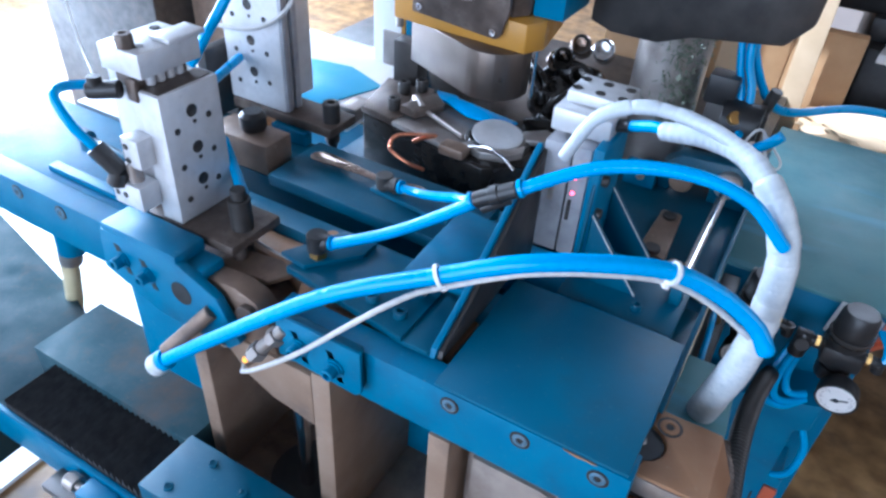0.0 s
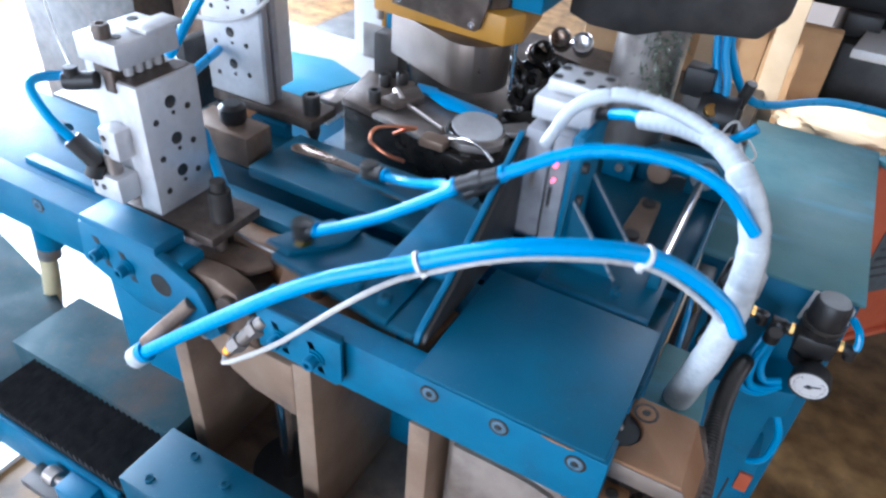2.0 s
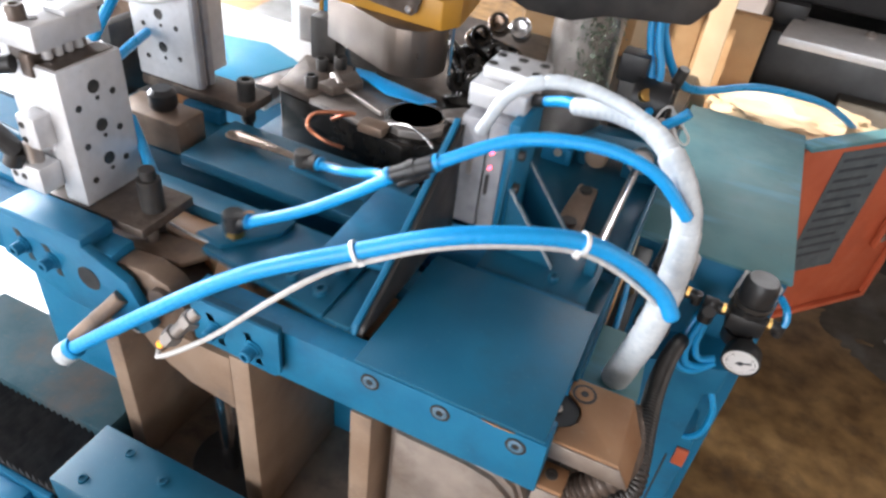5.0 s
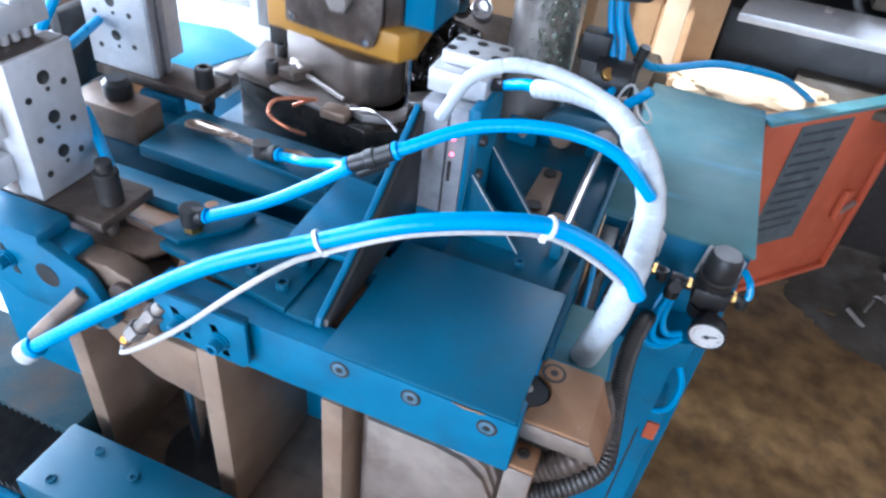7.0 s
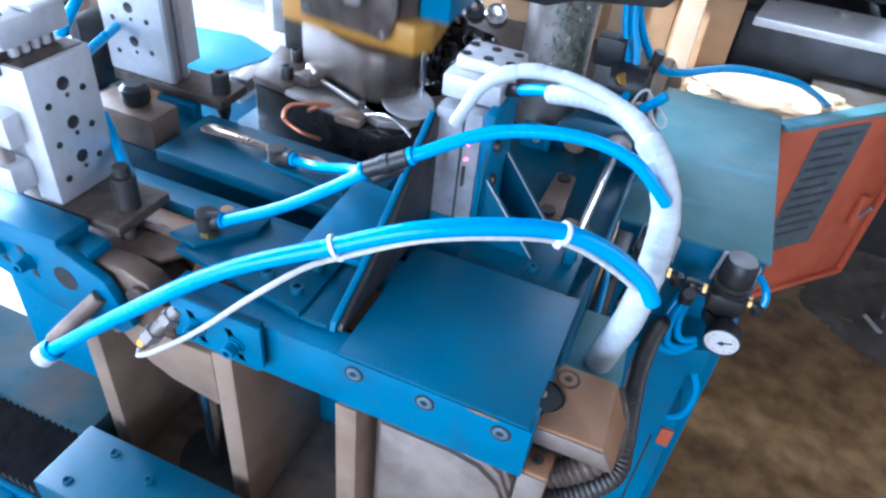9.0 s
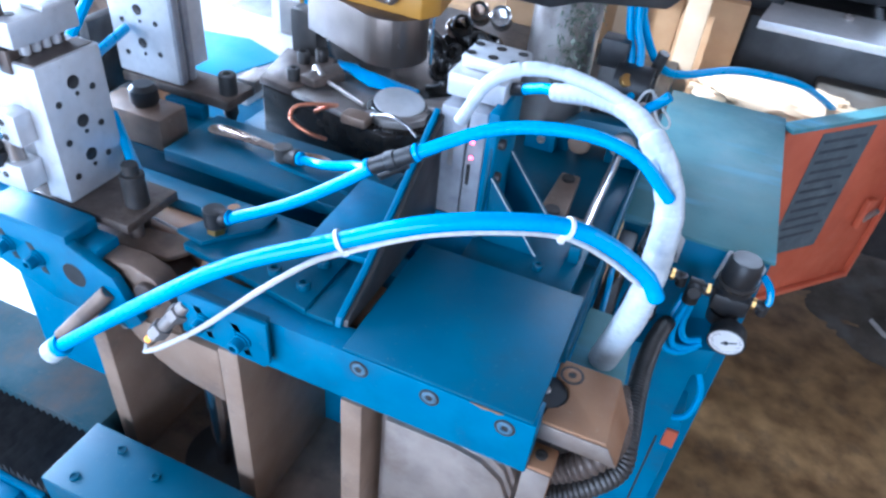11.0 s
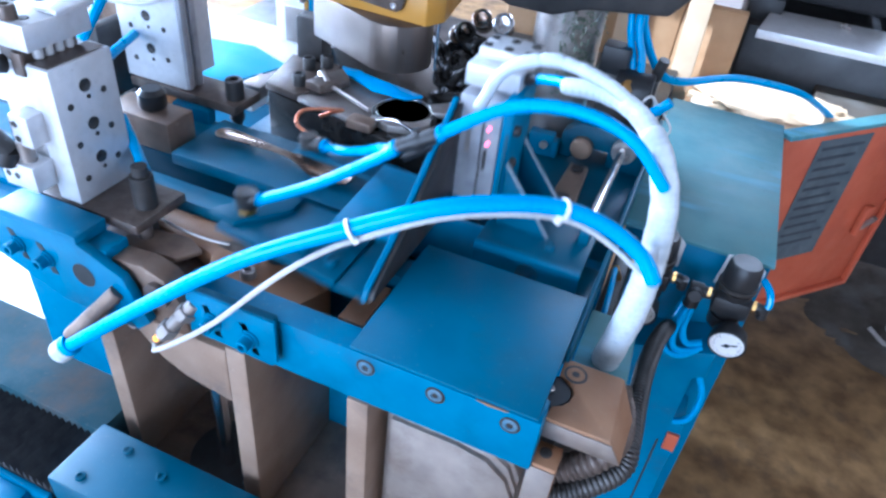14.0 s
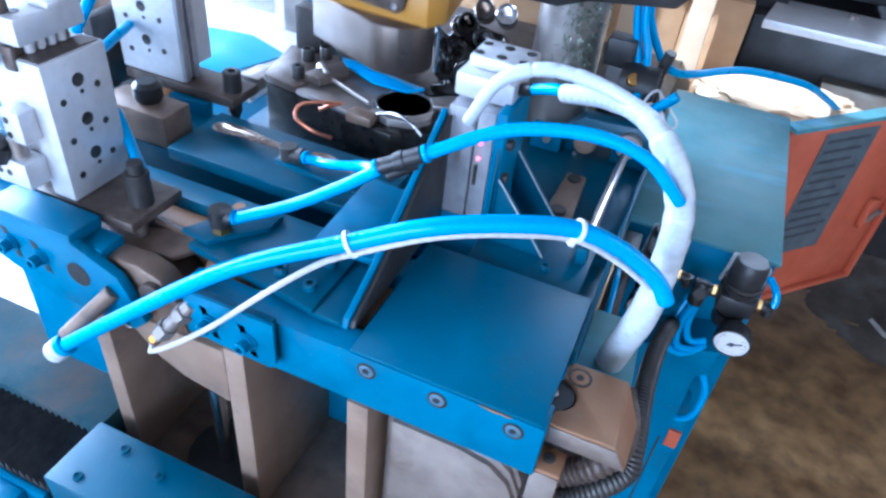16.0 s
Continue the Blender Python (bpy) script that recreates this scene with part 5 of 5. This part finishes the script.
part("rail_bracket", box(0.055, 0.125, 1.300, 1.335, 0.945, 0.992, 0.003), BLACK, bench)
part("plinth", box(0.062, 1.40, 1.26, 2.30, 0.45, 0.944, 0.01), BLACK, bench)
part("foot", box(0.9, 1.0, 1.9, 2.0, 0.0, 0.45, 0.004), DARK, bench)
part("tray", box(0.24, 1.4, 1.12, 1.259, 0.83, 0.85, 0.004), DUST, bench, "dusty grey tray")
heap = bmesh.new()
heap_rows = []
for i in range(40):
    row = []
    for j in range(40):
        hx, hy = 0.42 + 1.1 * i / 39, 1.30 + 1.0 * j / 39
        rise = max(0.0, 1 - ((hx - 1.0) / 0.55) ** 2 - ((hy - 1.85) / 0.50) ** 2)
        lump = 0.5 + 0.5 * noise.noise(Vector((hx * 9, hy * 9, 0))) + 0.35 * noise.noise(Vector((hx * 27, hy * 27, 3)))
        row.append(heap.verts.new((hx, hy, -0.004 + 0.075 * rise ** 1.3 * max(0.05, lump))))
    heap_rows.append(row)
for p, q in zip(heap_rows, heap_rows[1:]):
    for j in range(39):
        heap.faces.new((p[j], q[j], q[j + 1], p[j + 1]))
tagged(part("dust_heap", heap, DUST), "dark heap of grey metal dust on the floor", "dust heap", kind="stuff")
scrap = thing("scrap_heap", "grey heap of scrap behind the open door", "scrap", (0.75, 1.7, 0), kind="stuff")
random.seed(3)
bm = bmesh.new()
for k in range(70):
    p = Vector((random.uniform(0.75, 1.4), random.uniform(1.55, 2.3), random.uniform(0.01, 0.12)))
    q = Euler((random.uniform(0, 6), random.uniform(0, 6), random.uniform(0, 6))).to_matrix()
    s = Vector((random.uniform(0.02, 0.08), random.uniform(0.01, 0.03), random.uniform(0.004, 0.012)))
    r = bmesh.ops.create_cube(bm, size=1)
    for v in r["verts"]:
        v.co = p + q @ Vector((v.co.x * s.x, v.co.y * s.y, v.co.z * s.z))
part("pieces", bm, STEEL, scrap, smooth=False)

# left background
dark_post = thing("dark_column", "dark grey steel column of the building", "column", (-2.2, 1.2, 0))
part("shaft", box(-2.55, -1.95, 1.15, 1.60, 0.0, 3.5, 0.01), DARK, dark_post)
brown_post = thing("brown_column", "brown steel column beside the open doorway", "column", (-1.8, 1.4, 0))
part("shaft", box(-1.945, -1.74, 1.30, 1.55, 0.0, 3.5, 0.01), BROWN, brown_post)
table = thing("side_table", "low table with a bright cyan sheet on it", "table", (-0.9, 0.75, 0))
part("top", box(-1.05, -0.68, 0.50, 0.80, 0.84, 0.868, 0.003), PALE, table)
part("leg", box(-1.03, -0.99, 0.55, 0.60, 0.0, 0.84, 0.003), DARK, table)
part("leg", box(-0.78, -0.73, 0.72, 0.77, 0.0, 0.84, 0.003), DARK, table)
plastic = thing("plastic_sheet", "bright cyan plastic sheet on the side table", "sheet", (-0.85, 0.6, 0.868))
part("sheet", prism([(-0.92, 0.52), (-0.745, 0.505), (-0.70, 0.64), (-0.80, 0.68), (-0.90, 0.66)], "z", 0.8685, 0.8715, 0.0008), CYAN, plastic)
pillar = thing("white_post", "white painted steel post behind the press", "post", (-0.75, 0.8, 0))
part("shaft", box(-0.79, -0.715, 0.74, 0.80, 0.868, 2.4, 0.003), PALE, pillar)
stripe = thing("blue_rail", "blue upright rail with yellow edge", "rail", (-0.66, 0.7, 0.865))
part("rail", box(-0.665, -0.640, 0.66, 0.69, 0.866, 1.5, 0.002), BLUE, stripe)
part("edge", box(-0.674, -0.6655, 0.66, 0.69, 0.866, 1.5, 0.001), YELLOW, stripe)
hanging = thing("grease_hose", "cream hose with blue nut under the blue beam", "hose", (-0.8, 0.02, 0.6))
part("hose", tube([(-0.955, 0.12, 0.80), (-0.970, 0.12, 0.69), (-0.990, 0.12, 0.60), (-1.02, 0.12, 0.50), (-1.05, 0.12, 0.30)], 0.0145, 24, 14), CREAM, hanging)
part("nut", rod((-0.950, 0.12, 0.705), (-0.944, 0.12, 0.765), 0.0225, 14), BLUE, hanging, "blue hose nut")
part("band", rod((-0.966, 0.12, 0.675), (-0.960, 0.12, 0.705), 0.0185, 14), STEEL, hanging, "steel hose band")
part("spigot", rod((-0.944, 0.12, 0.765), (-0.940, 0.12, 0.940), 0.016, 14), BLUE, hanging)
for pts in ([(-0.66, 0.165, 1.068), (-0.633, 0.18, 1.117), (-0.617, 0.2, 1.155), (-0.606, 0.22, 1.194)], [(-0.668, 0.2, 1.037), (-0.681, 0.24, 1.038), (-0.698, 0.29, 1.039)]):
    tagged(part("air_tube", tube(pts, 0.006, 24, 10), TUBE), "blue air tube beside the rear slide", "tube", "loose air tubes")
tagged(part("hanging_wire", tube([(-0.80, 0.12, 1.30), (-0.757, 0.10, 1.142), (-0.736, 0.09, 1.105), (-0.672, 0.055, 1.095)], 0.0012, 20, 6), CABLE), "thin wire hanging beside the near slide", "wire", "loose wires")
tagged(part("signal_cable", tube([(-0.60, 0.33, 1.17), (-0.62, 0.30, 1.115), (-0.66, 0.28, 1.09), (-0.72, 0.27, 1.085)], 0.003, 30, 8), CABLE), "thin grey signal cable", "cable")
tagged(part("air_tube", tube([(-0.58, 0.135, 1.018), (-0.553, 0.12, 0.997), (-0.504, 0.085, 0.988)], 0.006, 20, 10), TUBE), "blue air tube behind the near slide", "tube", "loose air tubes")

# ---- hoses that bend: rigid pieces from one shape to the other ----
HOSES = []


def bending(name, label, a, b, r, n, mat, category="hose", lumps=0.0):
    """A hose in n rigid pieces; a: its shape with the carriage drawn back, b: with the carriage forward."""
    th = thing(name, label, category, a[0])
    ca, cb = spline(a, n), spline(b, n)
    random.seed(len(name))
    for k in range(n):
        la, lb = (ca[k + 1] - ca[k]).length, (cb[k + 1] - cb[k]).length
        h = max(la, lb) / 2
        rr = r(k / n) if callable(r) else r
        rr *= 1 + lumps * random.uniform(-1, 1)
        cap = [(math.sin(u), math.cos(u)) for u in (1.45, 1.0, 0.6, 0.25, 0.0)]
        prof_ = [(-h - rr * 0.62 * s, rr * max(c, 0.05)) for s, c in cap] + [(h + rr * 0.62 * s, rr * max(c, 0.05)) for s, c in cap[::-1]]
        bm = lathe([(d, q) for d, q in prof_], (0, 0, 0), (0, 0, 1), 16)
        ob = new("length", mesh_of(bm, mat, True))
        ob.parent = th
        ob.matrix_parent_inverse = th.matrix_world.inverted()
        HOSES.append((ob, ca[k], ca[k + 1], cb[k], cb[k + 1]))
    return th


bending("air_hose", "thick glossy blue air hose arching over the machine",
        [(-0.524, -0.05, 0.842), (-0.405, -0.04, 0.947), (-0.308, -0.02, 1.022), (-0.218, 0.01, 1.064), (-0.153, 0.03, 1.092), (-0.096, 0.06, 1.097), (-0.053, 0.09, 1.088), (-0.016, 0.11, 1.068), (0.017, 0.12, 1.043), (0.031, 0.12, 1.024)],
        [(-0.523, -0.05, 0.841), (-0.394, -0.04, 0.963), (-0.316, 0.0, 1.025), (-0.238, 0.06, 1.077), (-0.187, 0.12, 1.095), (-0.155, 0.18, 1.088), (-0.128, 0.24, 1.066), (-0.069, 0.26, 1.052), (-0.031, 0.24, 1.044), (-0.012, 0.22, 1.03)],
        0.0074, 64, HOSE)
bending("gripper_hose", "thin blue air hose from the gripper to the sleeve",
        [(-0.385, 0.075, 0.982), (-0.316, 0.078, 1.023), (-0.265, 0.085, 1.059), (-0.227, 0.09, 1.089), (-0.195, 0.1, 1.107), (-0.137, 0.13, 1.133), (-0.073, 0.15, 1.14), (-0.022, 0.16, 1.128), (0.015, 0.17, 1.092)],
        [(-0.395, 0.290, 0.982), (-0.332, 0.293, 1.023), (-0.282, 0.300, 1.059), (-0.237, 0.305, 1.089), (-0.205, 0.315, 1.107), (-0.165, 0.340, 1.150), (-0.120, 0.33, 1.168), (-0.075, 0.3, 1.151), (-0.031, 0.27, 1.086)],
        0.0057, 60, HOSE)
bending("cable_sleeve", "white spiral sleeve bundling the air hoses",
        [(0.005, 0.17, 0.884), (0.010, 0.17, 0.908), (0.020, 0.17, 0.961), (0.023, 0.18, 1.016), (0.018, 0.185, 1.075), (-0.004, 0.19, 1.119), (-0.035, 0.21, 1.139), (-0.073, 0.23, 1.138), (-0.115, 0.24, 1.128)],
        [(0.006, 0.17, 0.884), (0.003, 0.17, 0.908), (-0.002, 0.18, 0.948), (-0.009, 0.21, 1.003), (-0.018, 0.24, 1.049), (-0.029, 0.28, 1.082), (-0.046, 0.33, 1.105), (-0.081, 0.38, 1.12), (-0.117, 0.4, 1.123)],
        lambda f: 0.0150 - 0.0045 * min(1, max(0, (f - 0.15) * 1.1)) - (0.0018 if f > 0.68 else 0), 46, SLEEVE, "sleeve", 0.03)
bending("thin_sleeve", "thin white sleeve running to the slide",
        [(-0.03, 0.21, 1.138), (-0.064, 0.22, 1.149), (-0.107, 0.225, 1.154), (-0.142, 0.22, 1.152), (-0.173, 0.21, 1.135), (-0.193, 0.2, 1.094)],
        [(-0.035, 0.33, 1.089), (-0.053, 0.35, 1.127), (-0.097, 0.38, 1.157), (-0.133, 0.4, 1.16), (-0.187, 0.418, 1.141), (-0.199, 0.416, 1.10)],
        0.0066, 26, SLEEVE, "sleeve", 0.07)
bending("sensor_cable", "thin grey cable tied under the blue hose",
        [(-0.419, -0.0255, 0.879), (-0.417, -0.032, 0.874), (-0.388, -0.035, 0.898), (-0.333, -0.035, 0.951), (-0.271, -0.03, 1.018), (-0.236, -0.005, 1.045), (-0.213, 0.012, 1.053), (-0.153, 0.032, 1.080), (-0.096, 0.062, 1.085), (-0.053, 0.093, 1.075), (-0.016, 0.113, 1.052), (0.015, 0.124, 1.028)],
        [(-0.419, -0.0255, 0.879), (-0.416, -0.032, 0.876), (-0.386, -0.035, 0.905), (-0.324, -0.035, 0.968), (-0.286, 0.0, 1.020), (-0.252, 0.035, 1.058), (-0.232, 0.062, 1.064), (-0.187, 0.122, 1.083), (-0.155, 0.182, 1.076), (-0.128, 0.242, 1.053), (-0.069, 0.263, 1.036), (-0.014, 0.224, 1.018)],
        0.0026, 48, CABLE, "cable")
bending("branch_hose", "short blue hose from the slide into the sleeve",
        [(-0.152, 0.262, 1.112), (-0.140, 0.255, 1.119), (-0.125, 0.247, 1.126), (-0.11, 0.24, 1.128)],
        [(-0.162, 0.477, 1.112), (-0.140, 0.46, 1.115), (-0.120, 0.43, 1.118), (-0.113, 0.40, 1.123)],
        0.0055, 8, HOSE)
TIES = []
for a0, a1, b0, b1 in (((-0.222, 0.008, 1.062), (-0.214, 0.012, 1.066), (-0.242, 0.056, 1.074), (-0.234, 0.064, 1.079)),
                       ((-0.057, 0.087, 1.089), (-0.049, 0.092, 1.086), (-0.132, 0.235, 1.068), (-0.124, 0.243, 1.065))):
    tie = part("cable_tie", joined(lathe([(-0.0015, 0.0086), (-0.0015, 0.0098), (0.0015, 0.0098), (0.0015, 0.0086)], (0, 0, 0), (0, 0, 1), 20), box(-0.0028, 0.0028, -0.0150, -0.0094, -0.0026, 0.0026, 0.0006)), WHITE)
    tagged(tie, "white plastic cable tie round the hose", "cable tie", "ties on the hose")
    HOSES.append((tie, Vector(a0), Vector(a1), Vector(b0), Vector(b1)))

# pale ALU puts the mirror flash of the doorway into the disc's colour
disc = tagged(part("stamped_disc", lathe([(0, 0.031), (0.002, 0.035), (0.004, 0.035), (0.004, 0.029), (0.001, 0.023), (0.001, 0)], (0, 0, 0), (0, 0, 1), 28), ALU), "stamped metal disc thrown out of the die, its flash in its pale colour", "metal disc")

# ---- what moves, and when ----
STROKE, DRIFT = 0.215, -0.010
CYCLES = [(-0.02, -0.035), (1.95, 0.02), (3.77, 0.0), (5.58, 0.0), (7.37, 0.0), (9.19, 0.0), (11.0, 0.0), (12.77, 0.04), (14.72, -0.03), (16.5, 0.0)]
OUT = ((0.0, 0.0), (0.06, 0.06), (0.12, 0.28), (0.22, 0.65), (0.31, 0.90), (0.42, 1.0), (0.96, 1.0), (1.03, 0.78), (1.12, 0.40), (1.21, 0.11), (1.31, 0.0))


def cycle_rows(shape):
    """The rows (seconds, share) of a movement that repeats in each cycle."""
    rows = [(0.0, None)]
    for start, stretch in CYCLES:
        rows += [(start + u * (1 + stretch), v) for u, v in shape]
    rows.sort(key=lambda r: r[0])
    known = [r for r in rows if r[1] is not None]

    def value(t):
        for (t0, v0), (t1, v1) in zip(known, known[1:]):
            if t0 <= t <= t1:
                return v0 + (v1 - v0) * (t - t0) / max(1e-6, t1 - t0)
        return known[0][1] if t < known[0][0] else known[-1][1]
    out, seen = [], set()
    for t in [0.0] + [r[0] for r in known if 0 < r[0] < 16] + [16.0]:
        if frame(t) not in seen:
            seen.add(frame(t))
            out.append(((frame(t) - 1) / FPS, value(t)))
    return out


def between(a0, a1, b0, b1, s):
    p, q = a0.lerp(b0, s), a1.lerp(b1, s)
    d = (q - p)
    turn = d.to_track_quat("Z", "Y").to_matrix().to_4x4()
    return Matrix.Translation((p + q) / 2) @ turn


def motions():
    out = cycle_rows(OUT)
    walk(carriage, [(t, Matrix.Translation((-0.22 + DRIFT * s, 0.15 + STROKE * s, 0.945))) for t, s in out])
    for ob, a0, a1, b0, b1 in HOSES:
        walk(ob, [(t, between(a0, a1, b0, b1, s)) for t, s in out])
    dip = cycle_rows(((0.0, 0), (0.26, 0), (0.36, 0.85), (0.42, 1), (0.72, 1), (0.80, 0.8), (0.92, 0.05), (0.97, 0), (1.3, 0)))
    walk(near_lift, [(t, Matrix.Translation((-0.555, 0.038, 0.962 - 0.022 * s))) for t, s in dip])
    dip = cycle_rows(((0.0, 0), (0.46, 0), (0.56, 0.9), (0.62, 1), (0.86, 1), (0.94, 0.3), (1.0, 0), (1.3, 0)))
    walk(rear_lift, [(t, Matrix.Translation((-0.630, 0.298, 0.972 - 0.014 * s))) for t, s in dip])
    press = cycle_rows(((-0.58, 0), (-0.49, 0.2), (-0.41, 0.75), (-0.34, 1), (-0.26, 1.0), (-0.20, 0.68), (-0.15, 0.35), (-0.08, 0.05), (-0.03, 0)))
    walk(ram, [(t, Matrix.Translation((-0.42, 0.45, 1.04 - 0.070 * s))) for t, s in press])
    rows = [(0.0, pose(-0.353, 0.404, 0.978, 4, 6, 0))]
    for start, _ in CYCLES:
        for u, m in ((-0.30, pose(-0.353, 0.404, 0.9695)), (-0.19, pose(-0.332, 0.402, 0.984, 8, 12, 0)), (-0.11, pose(-0.353, 0.404, 0.978, 4, 6, 0)), (0.14, pose(-0.353, 0.404, 0.978, 4, 6, 0)), (0.20, pose(-0.270, 0.50, 1.02, 50, 40, 20)),
                     (0.27, pose(-0.25, 0.68, 1.0, 70, 40, 30)), (0.42, pose(-0.24, 0.85, 0.90, 80, 40, 40)), (0.65, pose(-0.30, 0.72, 0.872, 0, 0, 0)), (0.95, pose(-0.353, 0.404, 0.9695))):
            if 0 < start + u < 16:
                rows.append((start + u, m))
    rows.append((16.0, pose(-0.353, 0.404, 0.9695)))
    rows.sort(key=lambda r: r[0])
    walk(disc, rows)


motions()
